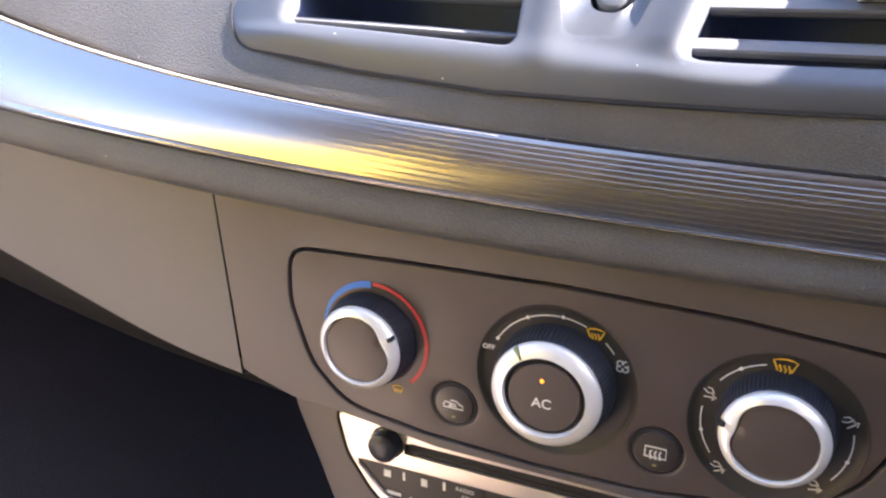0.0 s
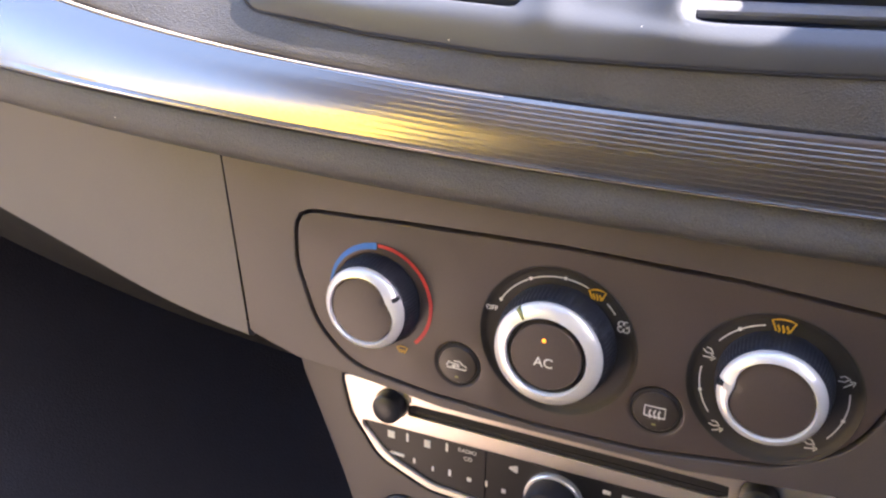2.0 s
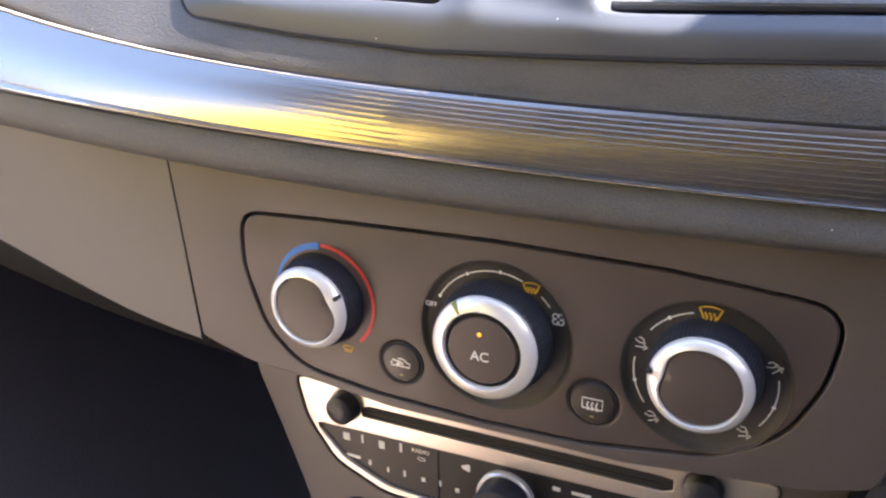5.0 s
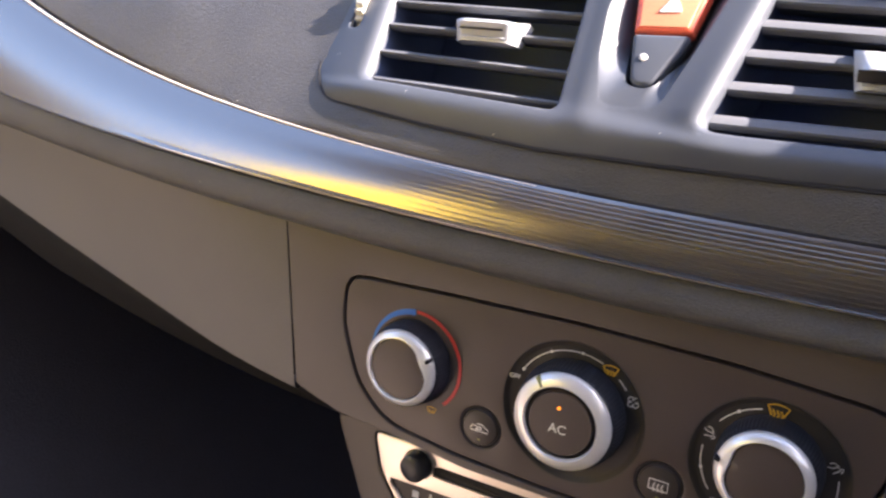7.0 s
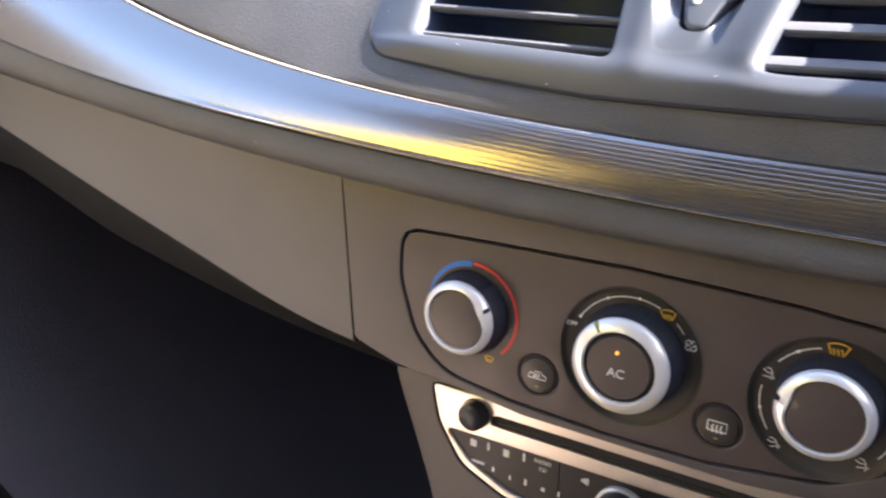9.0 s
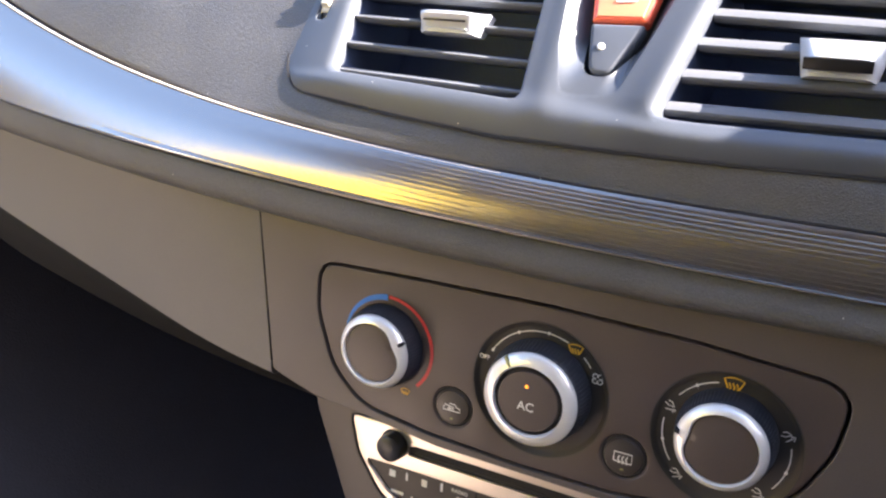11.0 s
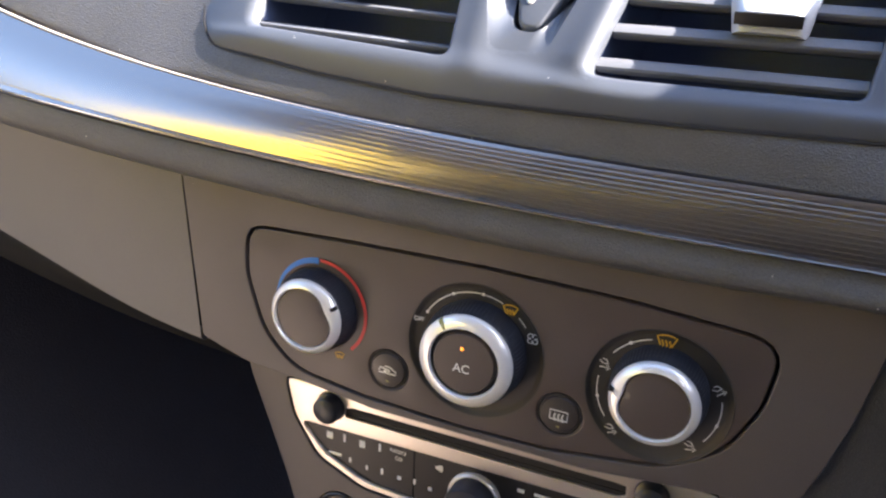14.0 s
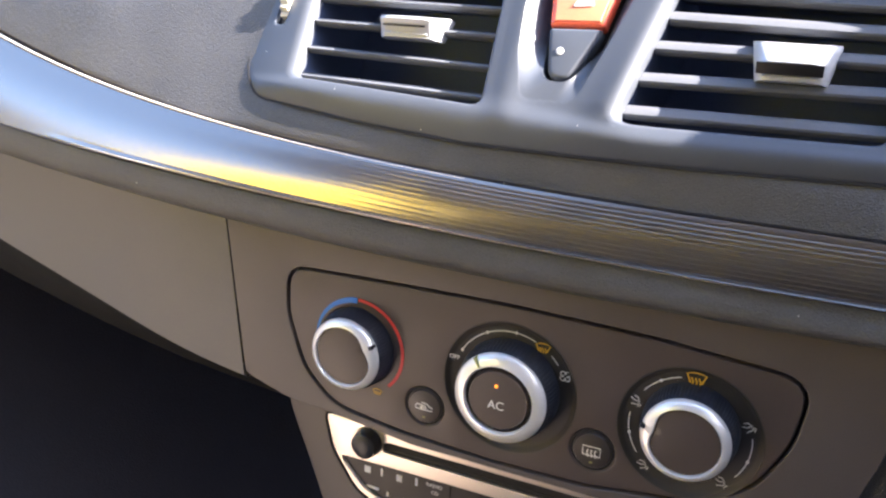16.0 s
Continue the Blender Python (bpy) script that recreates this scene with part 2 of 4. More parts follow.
def plate(outer, holes=(), thick=0.004, edge=0.001, hole_edge=0.001, hole_deep=0.01, bow=None, step=0.0):
    """A moulded plate with rounded rim and rounded openings; front at z = 0. bow(x, y): its rise. A hole may bring its own
    edge radius, depth and extra radius on its left side; step: size of the skin's triangles where the plate is bowed."""
    bm = bmesh.new()
    lift = bow or (lambda x, y: 0.0)

    def ring(loop, zs):
        return [bm.verts.new((x, y, z + lift(x, y))) for (x, y), z in zip(loop, zs)]

    def band(a, b):
        for i in range(len(a)):
            bm.faces.new((a[i], a[(i + 1) % len(a)], b[(i + 1) % len(b)], b[i]))

    rims = []
    for loop, sign, e, deep, left in [(outer, -1, edge, thick, 0.0)] + [(h[0], 1, *h[1:]) if len(h) == 4 else (h, 1, hole_edge, hole_deep, 0.0) for h in holes]:
        out = np.array(grown(loop, 1.0)) - np.array(loop)
        radius = e + left * np.clip(-out[:, 0], 0, 1) ** 2
        rings = []
        for k in range(7):
            a = math.pi / 2 * k / 6
            rings.append(ring(grown(loop, sign * radius * (1 - math.sin(a))), (-radius * (1 - math.cos(a))).tolist()))
        rings.append(ring(loop, [-max(deep, r * 1.05) for r in radius.tolist()]))
        for a, b in zip(rings, rings[1:]):
            band(a, b)
        rims.append(rings[0])
    if step:
        even_skin(bm, rims, lift, step)
        return bm
    edges = []
    for r in rims:
        for i in range(len(r)):
            edges.append(bm.edges.get((r[i], r[(i + 1) % len(r)])) or bm.edges.new((r[i], r[(i + 1) % len(r)])))
    bmesh.ops.triangle_fill(bm, edges=edges, use_beauty=True)
    return bm


def block(x, y, z, w, d, h, bevel=0.0, seg=2):
    """A box by its middle and sizes, with worn edges."""
    bm = bmesh.new()
    bmesh.ops.create_cube(bm, size=1, matrix=Matrix.Translation((x, y, z)) @ Matrix.Diagonal((w, d, h, 1)))
    if bevel:
        bmesh.ops.bevel(bm, geom=list(bm.edges), offset=bevel, segments=seg, affect="EDGES", profile=0.5)
    return bm


def strokes(lines, width, z=0.0002):
    """Printed lines: flat ribbons through points, a hair thick."""
    bm = bmesh.new()
    for line in lines:
        p = np.array(line, float)
        d = np.gradient(p, axis=0)
        nrm = np.stack([-d[:, 1], d[:, 0]], 1) / np.maximum(np.hypot(*d.T), 1e-9)[:, None] * width / 2
        a = [bm.verts.new((*q, z)) for q in (p + nrm).tolist()]
        b = [bm.verts.new((*q, z)) for q in (p - nrm).tolist()]
        for i in range(len(p) - 1):
            bm.faces.new((a[i], b[i], b[i + 1], a[i + 1]))
    return bm


def arc(cx, cy, r, a0, a1, n=24):
    return [(cx + r * math.cos(radians(a0 + (a1 - a0) * k / n)), cy + r * math.sin(radians(a0 + (a1 - a0) * k / n))) for k in range(n + 1)]


def circle(cx, cy, r, n=48):
    return arc(cx, cy, r, 0, 360, n)[:-1]


def writing(text, size, name):
    """Letters of the built-in font, as a bmesh about their middle."""
    cu = bpy.data.curves.new(name, "FONT")
    cu.body, cu.size, cu.align_x, cu.align_y = text, size, "CENTER", "CENTER"
    cu.offset = size * 0.012
    ob = new(name, cu)
    me = bpy.data.meshes.new_from_object(ob.evaluated_get(bpy.context.evaluated_depsgraph_get()))
    bm = bmesh.new()
    bm.from_mesh(me)
    bpy.data.objects.remove(ob), bpy.data.curves.remove(cu), bpy.data.meshes.remove(me)
    return bm


# ---------------------------------------------------------------- lines of the dashboard, all along x
def line_of(ys, zs):
    def at(x):
        s = max(-0.50, min(0.2, x)) / 0.4
        extra, right = x - s * 0.4, 0.8 * max(0.0, s * 0.4) ** 2
        return Vector((x, sum(c * s ** k for k, c in enumerate(ys)) + 0.12 * abs(extra) - right, sum(c * s ** k for k, c in enumerate(zs)) + 0.67 * right))
    return at


strip_top = line_of((0.0211, 0.0099, 0.0643, 0.0040), (0.8048, -0.0211, -0.0020, -0.0460))
strip_low = line_of((0.0094, 0.0265, 0.0518, 0.0048), (0.7863, -0.0262, -0.0107, -0.0126))
crease = line_of((0.0173, 0.0191, 0.0508, 0.0072), (0.7649, -0.0182, 0.0041, 0.0049))
pad_low = line_of((-0.0044, 0.0012, 0.0543, 0.0092), (0.6795, -0.0064, 0.0789, 0.0375))
XS = np.linspace(-0.71, 0.70, 283).tolist()
FACE_LEAN, VENT_LEAN = 15.0, 45.0
PANEL = frame_at(0, 0, 0.70, FACE_LEAN)        # the sheet of the heater controls
VENTS = frame_at(0, 0.0405, 0.829, VENT_LEAN)  # the sheet of the air vents
RADIO = PANEL @ Matrix.Translation((0, 0, -0.020))


def along(fn, xs=XS):
    """Rows for sheet(): one profile per x."""
    return [fn(x) for x in xs]


def blend(a, b, t):
    return Vector(a) * (1 - t) + Vector(b) * t


def bowed(a, b, far, n=8, way=None):
    """A profile from a to b, bulging by far."""
    a, b = Vector(a), Vector(b)
    d = b - a
    out = way or Vector((0, -d.z, d.y)).normalized()
    return [blend(a, b, k / n) + out * far * math.sin(math.pi * k / n) for k in range(n + 1)]


# ---------------------------------------------------------------- dashboard
dash = thing("dashboard", Matrix(), "charcoal grained plastic car dashboard with a glossy metal trim strip", "dashboard")


def end_drop(x):
    """How far the vent surround and the pad beside it fall away at the outer end."""
    u = max(0.0, min(1.0, (-0.080 - x) / 0.06))
    return 0.0030 * u * u


def pad_ridge(x):
    u = strip_top(x)
    left = max(0.0, min(1.0, (-0.14 - x) / 0.14))
    return Vector((x, u.y + 0.078 + 0.026 * left, max(u.z, 0.80) + 0.082 - 0.034 * left))


def pad_profile(x):
    u, r = strip_top(x), pad_ridge(x)
    left = max(0.0, min(1.0, (-0.15 - x) / 0.12))
    sunk = 0.0014 + 0.0016 * max(0.0, min(1.0, (x + 0.20) / 0.06))     # the pad starts below the strip's edge beside the vents
    start = u + Vector((0, 0.0010 + 0.7 * sunk, 0.0006 - 0.7 * sunk))
    first = [start + Vector((0, 0.004, -0.006)), start, start + Vector((0, -0.0002, 0.0012))]
    rise = bowed(start + Vector((0, 0.0006, 0.0026)), r, 0.004 + 0.014 * left, 18)
    out = []
    for p in first + rise:
        q = VENTS.inverted() @ p
        f = max(0.0, min(1.0, (q.x + 0.25) / 0.10))
        f = f * f * (3 - 2 * f)
        level = -0.0006 + 0.0013 * max(0.0, min(1.0, (-0.10 - q.x) / 0.03)) - end_drop(q.x)      # just under the rim of the vent surround
        w = max(0.0, min(1.0, (q.y + 0.027) / 0.010))
        if q.z > level or q.y > -0.027:
            q.z += (level - q.z) * f * (w if q.z < level else 1.0)
        out.append(VENTS @ q)
    return out


def top_profile(x):
    r = pad_ridge(x)
    far = Vector((x, 0.66, r.z + 0.02))
    return [r + Vector((0, 0, -0.001)), r + Vector((0, 0.006, 0.004)), r + Vector((0, 0.02, 0.008)), blend(r, far, 0.3) + Vector((0, 0, 0.012)), blend(r, far, 0.7) + Vector((0, 0, 0.008)), far]


def lip_profile(x):
    c, l = crease(x), strip_low(x)
    d = (l - c)
    out = Vector((0, -d.z, d.y)).normalized()
    body = bowed(c + out * 0.0006 + d.normalized() * 0.0011, l + Vector((0, 0.0008, -0.001)), 0.008, 12)
    return [c + d.normalized() * 0.0011 - out * 0.005] + body + [l + Vector((0, 0.004, 0.001))]


def lid_x(s, low):
    return (-0.1363 if low else -0.1437) + (-0.71 + 0.14) * s


def lid_profile(s):  # s: 0 at the seam, 1 at the door
    """The glove box lid, from under the lip down to its rounded lower edge."""
    a, b = crease(lid_x(s, False)), pad_low(lid_x(s, True))
    near = math.exp(-(s * 0.57 / 0.07) ** 2)
    a.y += near * ((a.z - 0.70) * math.tan(radians(FACE_LEAN)) - a.y)
    b.y += near * ((b.z - 0.70) * math.tan(radians(FACE_LEAN)) - b.y)
    b.z += 0.0022 * near
    body = bowed(a, b, 0.003 * (1 - near), 10)
    return [a + Vector((0, 0.006, 0))] + body + [b + Vector((0, 0.002, -0.0025)), b + Vector((0, 0.007, -0.0035)), b + Vector((0, 0.02, -0.003))]


def crease_profile(x):
    """A thin dark line where the lip meets the lid and the middle fascia."""
    if x < -0.1437:
        body = lid_profile((x + 0.1437) / -0.57)
        a, b = body[1], body[2]
        d = (b - a).normalized()
        out = Vector((0, d.z, -d.y)).normalized()
        return [a - d * 0.001 - out * 0.001, a - d * 0.0003 + out * 0.0006, a + d * 0.0013 + out * 0.0006, a + d * 0.0015 - out * 0.001]
    p = PANEL.inverted() @ crease(x)
    return [PANEL @ Vector((x, p.y + up, z)) for up, z in ((0.001, -0.001), (0.0003, 0.0002), (-0.0005, 0.0002), (-0.0007, -0.001))]


BEZEL = spaced(rounded([(-0.1365, 0.0080), (-0.1290, 0.0690), (-0.05, 0.0700), (0.03, 0.0690), (0.17, 0.0630), (0.1780, 0.0080), (0.1700, -0.0105), (0.1254, -0.0140), (0.0650, -0.0163), (0.0209, -0.0170), (-0.0239, -0.0172), (-0.0753, -0.0136), (-0.1265, -0.0075)],
                       [0.03, 0.014, 0.05, 0.05, 0.014, 0.03, 0.012, 0.04, 0.04, 0.04, 0.04, 0.04, 0.014]), 440)


# the upper pad is cut out behind the vent surround
pad = sheet(along(pad_profile))
cut, back = grown(BEZEL, -0.007), VENTS.inverted()
spare = [f for f in pad.faces if inside(cut, *(back @ f.calc_center_median()).xy)]
bmesh.ops.delete(pad, geom=spare, context="FACES")
part("upper_pad", pad, PAD, dash, "grey grained soft upper dash pad")
part("dash_top", sheet(along(top_profile)), PAD, dash)
part("lower_lip", sheet(along(lip_profile)), LIP, dash, "rounded grained lip under the metal strip")
part("crease_gap", sheet(along(crease_profile, [x for x in XS if x < 0.16])), GAP, dash, "thin dark gap under the lip")
part("glovebox_lid", sheet([lid_profile(k / 40) for k in range(41)]), LID, dash, "smooth charcoal glove box lid")


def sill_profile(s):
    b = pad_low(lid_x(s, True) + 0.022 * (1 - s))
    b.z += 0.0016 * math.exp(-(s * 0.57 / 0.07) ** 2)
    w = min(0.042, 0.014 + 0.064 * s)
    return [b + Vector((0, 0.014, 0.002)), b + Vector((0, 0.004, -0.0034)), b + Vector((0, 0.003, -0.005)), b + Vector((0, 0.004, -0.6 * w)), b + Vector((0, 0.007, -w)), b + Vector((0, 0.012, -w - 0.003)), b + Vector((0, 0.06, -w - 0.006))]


part("seam_backing", sheet([[PANEL @ Vector((x + dx, y, -0.005)) for x, y in ((-0.1433, 0.074), (-0.139, 0.034), (-0.1362, -0.0055))] for dx in (-0.004, 0.006)]), GAP, dash)
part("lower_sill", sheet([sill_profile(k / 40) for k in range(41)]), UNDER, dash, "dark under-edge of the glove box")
ends = pad_low(-0.406) + Vector((0, 0.0092, -0.0372)), pad_low(-0.336) + Vector((0, 0.0092, -0.0300))
way = ends[1] - ends[0]
part("handle_edge", block(0, 0, 0, way.length, 0.006, 0.0055, 0.0022), HANDLE, dash, "paler rounded edge of the glove box handle", at=Matrix.Translation((ends[0] + ends[1]) / 2) @ way.to_track_quat("X", "Z").to_matrix().to_4x4())


# the ribbed metal strip: flat lands with narrow grooves between
def strip_profile(x):
    a, b = strip_low(x), strip_top(x)
    d = b - a
    out = Vector((0, -d.z, d.y)).normalized()
    wide = d.length
    f = max(0.0, min(1.0, (x + 0.10) / 0.14))
    deep = 0.00011 * f * f * (3 - 2 * f)

    def at(t, far=0.0):
        return blend(a, b, t) + out * (0.078 * wide * math.sin(math.pi * min(1, max(0, t))) + far)
    bead = max(0.0, min(1.0, (x + 0.24) / 0.12))
    rows = [at(0.0, -0.004), at(0.0, 0.0), *(at(t, h * bead) for t, h in ((0.004, 0.0014), (0.014, 0.0022), (0.026, 0.0023), (0.045, 0.0017), (0.065, 0.0008), (0.080, 0.0), (0.085, -0.0001)))]
    ribs = 10
    for k in range(ribs):
        t0, t1 = 0.088 + 0.80 * k / ribs, 0.088 + 0.80 * (k + 1) / ribs
        step = t1 - t0
        rows += [at(t0 + f * step, h * deep) for f, h in ((0.0, 0.0), (0.35, 0.0), (0.70, 0.0), (0.73, 0.45), (0.75, 0.85), (0.77, 1.0), (0.80, 0.92), (0.85, 0.50), (0.90, 0.10), (0.92, 0.0))]
    lean = 1 - 0.75 * max(0.0, min(1.0, (x + 0.20) / 0.16))        # the upper rim leans back and catches the sky, less so towards the middle
    rows += [at(t, h * lean) for t, h in ((0.890, 0.0), (0.915, 0.0001), (0.928, 0.0001), (0.938, 0.0), (0.950, -0.0002), (0.965, -0.00045), (0.980, -0.0007), (0.995, -0.00095))] + [at(1.0, -0.0014), at(1.004, -0.004)]
    return rows


def edge_bead(t, off, wide, xs):
    """A thin satin bead along the strip, at height t across it; wide(x): its radius."""
    rows = []
    for x in xs:
        a, b = strip_low(x), strip_top(x)
        d = (b - a).normalized()
        out = Vector((0, -d.z, d.y)).normalized()
        mid = blend(a, b, t) + out * ((b - a).length * 0.078 * math.sin(math.pi * t) + off)
        rows.append([mid + (d * math.cos(math.pi * k / 5) + out * math.sin(math.pi * k / 5)) * wide(x) for k in range(10)])
    return sheet(rows, close=True)


def strip_gap_profile(x):
    a, d = strip_low(x), (strip_top(x) - strip_low(x)).normalized()
    out = Vector((0, -d.z, d.y)).normalized()
    return [a - d * 0.0008 - out * 0.002, a - d * 0.0005 + out * 0.0006, a + d * 0.0001 + out * 0.0006, a + d * 0.0002 - out * 0.002]


part("strip_gap", sheet(along(strip_gap_profile)), GAP, dash, "thin dark gap under the metal strip")
part("trim_strip", sheet(along(strip_profile, np.linspace(-0.71, 0.70, 283).tolist())), STRIP, dash, "polished ribbed metal trim strip", sharp=22)

part("upper_bead", edge_bead(0.972, 0.0, lambda x: 0.00062 * max(0.12, min(1.0, (-0.05 - x) / 0.12)), np.linspace(-0.70, -0.02, 137).tolist()), BEAD, dash, "pale satin upper edge of the metal strip")
part("lower_bead", edge_bead(0.012, 0.0012, lambda x: 0.00042 * max(0.05, min(1.0, (x + 0.22) / 0.08, (0.16 - x) / 0.08)), np.linspace(-0.22, 0.16, 77).tolist()), BEAD, dash, "pale satin lower edge of the metal strip")

# the flat middle fascia, with the opening for the heater controls
HEAT = spaced(rounded([(-0.1085, 0.0530), (-0.060, 0.0545), (0.0, 0.0555), (0.060, 0.0540), (0.1145, 0.0495), (0.1105, 0.0230), (0.1005, 0.0020), (0.0790, -0.0110), (0.035, -0.0172), (-0.005, -0.0180), (-0.050, -0.0160), (-0.0850, -0.0115), (-0.1010, 0.0040), (-0.1095, 0.0300)],
                      [0.010, 0.05, 0.05, 0.05, 0.012, 0.03, 0.03, 0.03, 0.05, 0.05, 0.05, 0.03, 0.03, 0.03]), 140)
FASCIA_EDGE = spaced(rounded([(-0.1434, 0.0760), (-0.10, 0.0755), (0.0, 0.0715), (0.1, 0.0690), (0.1480, 0.0690), (0.1400, 0.0260), (0.1345, 0.0060), (0.1290, -0.0100), (0.110, -0.0155), (0.05, -0.0215), (-0.045, -0.0213), (-0.088, -0.0162), (-0.1115, -0.0146), (-0.1240, -0.0110), (-0.1360, -0.0072)],
                             [0.0015, 0.02, 0.05, 0.02, 0.0015, 0.03, 0.02, 0.006, 0.02, 0.03, 0.03, 0.03, 0.012, 0.02, 0.001]), 240)
fascia = part("centre_fascia", plate(FASCIA_EDGE, [grown(HEAT, 0.0008)], 0.006, 0.0006, 0.0006, 0.006), FASCIA, dash, "smooth charcoal centre fascia", PANEL)


def drive_profile(s):
    """The fascia beyond the right-hand seam."""
    xa, xb = 0.1480 + 0.55 * s, 0.1100 + 0.58 * s
    a = PANEL @ Vector((xa, 0.0622, -0.002))
    b = PANEL @ Vector((xb, -0.080, -0.004))
    a, b = a + Vector((0, 0.05 * s, 0)), b + Vector((0, 0.05 * s, 0))
    return [a + Vector((0, 0.01, 0))] + bowed(a, b, 0.001, 8) + [b + Vector((0, 0.02, -0.004))]


part("driver_side_panel", sheet([drive_profile(k / 12) for k in range(13)]), PAD, dash, "darker panel beside the centre fascia")


def hood_profile(y):
    """Section of the unseen instrument hood, placed on the driver side to shade the vent: flat top, rounded shoulders.
    """
    rim = rounded([(0.296, 0.84), (0.311, 0.9864), (0.600, 0.9864), (0.625, 0.84)], [0.001, 0.010, 0.020, 0.001])
    return [(x, y, z) for x, z in rim]


part("shading_hood", sheet([[(0.45, -0.031, 0.88)] * 28] + [hood_profile(y) for y in np.linspace(-0.03, 0.20, 9).tolist()] + [[(0.45, 0.201, 0.88)] * 28]), PAD, dash, "unseen grained instrument hood placed to shade the right vent")


# ---------------------------------------------------------------- vent surround
VENT_A = rounded([(-0.1062, 0.0018), (-0.0190, -0.0030), (-0.0212, 0.0625), (-0.1078, 0.0612)], [0.005, 0.004, 0.004, 0.010])
VENT_B = rounded([(0.0338, -0.0040), (0.1215, -0.0022), (0.1290, 0.0575), (0.0492, 0.0612)], [0.005, 0.004, 0.010, 0.004])
HAZ = rounded([(-0.0040, 0.0595), (0.0265, 0.0575), (0.0200, 0.0270), (0.0130, 0.0105), (0.0040, 0.0110), (0.0002, 0.0300)], [0.004, 0.004, 0.02, 0.005, 0.005, 0.02])
WHEEL = rounded([(-0.1265, 0.0265), (-0.1212, 0.0265), (-0.1180, 0.0545), (-0.1232, 0.0545)], 0.0015)


def flare(x, y):
    """The surround rolls over to the pad below, above and at its outer end; the bridges beside the switch stand up."""
    start = 0.003 - 0.007 * max(0.0, min(1.0, (x + 0.01) / 0.04))
    outer = -0.1365 + 0.123 * max(0.0, y - 0.008)
    foot = float(np.interp(x, (-0.1330, -0.1265, -0.0753, -0.0239, 0.0209, 0.0650, 0.1254, 0.17), (-0.0015, -0.0075, -0.0136, -0.0172, -0.0170, -0.0163, -0.0140, -0.0105)))
    side = max(0.0, min(1.0, (outer + 0.040 - x) / 0.040))
    low, top = max(0.0, min(1.0, (start - y) / (start - foot))), max(0.0, min(1.0, (y - 0.059) / 0.009))
    up = max(0.0, min(1.0, (y + 0.014) / 0.016))
    right, near = x - (0.0330 + 0.24 * y), x + 0.0088
    ease = min(1.0, low / 0.45)
    ledge = 0.0009 * ease * ease * (3 - 2 * ease) - 0.0041 * max(0.0, (low - 0.45) / 0.55) ** 1.6      # faces up, then rolls down to the seam
    return (ledge * (1 - side * side) - 0.0032 * side * side - 0.0032 * top * top - end_drop(x)
            + up * (0.0024 * math.exp(-(right / 0.011) ** 2) * (1 - 0.6 * max(0.0, min(1.0, (y - 0.01) / 0.045))) + 0.0013 * math.exp(-(near / 0.0065) ** 2)))


CHANNEL = rounded([(-0.0066, 0.0640), (0.0365, 0.0625), (0.0262, 0.0280), (0.0175, 0.0020), (-0.0035, 0.0015), (-0.0084, 0.0200), (-0.0100, 0.0400)], [0.004, 0.006, 0.02, 0.007, 0.005, 0.02, 0.02])
surround = thing("vent_surround", VENTS, "silver-grey painted surround of the two centre air vents", "vent surround")
part("surround_frame", plate(BEZEL, [(spaced(VENT_A, 160), 0.0012, 0.006, 0.0046), (spaced(VENT_B, 180), 0.0018, 0.0075, 0.0038), (spaced(CHANNEL, 120), 0.00005, 0.0001, 0.0), spaced(WHEEL, 40)], 0.008, 0.0006, 0.0012, 0.006, flare, 0.0016), SILVER, surround, at=Matrix.Translation((0, 0, 0.0035)))


rim, foot = spaced(CHANNEL, 120), spaced(grown(spaced(HAZ, 200), 0.0012), 120)
rows = []
for k in range(13):
    t = k / 12
    e = 0.35 * (0.5 - 0.5 * math.cos(math.pi * t)) + 0.65 * t
    rows.append([(ax + (bx - ax) * t, ay + (by - ay) * t, 0.00348 + flare(ax, ay) * (1 - t) - 0.0088 * e * min(1.0, max(0.0, (by - 0.0105) / 0.018))) for (ax, ay), (bx, by) in zip(rim, foot)])
rows.append([(x, y, -0.012) for x, y in foot])
part("switch_channel", sheet(rows, close=True), SILVER, surround, "sloping channel round the hazard switch")


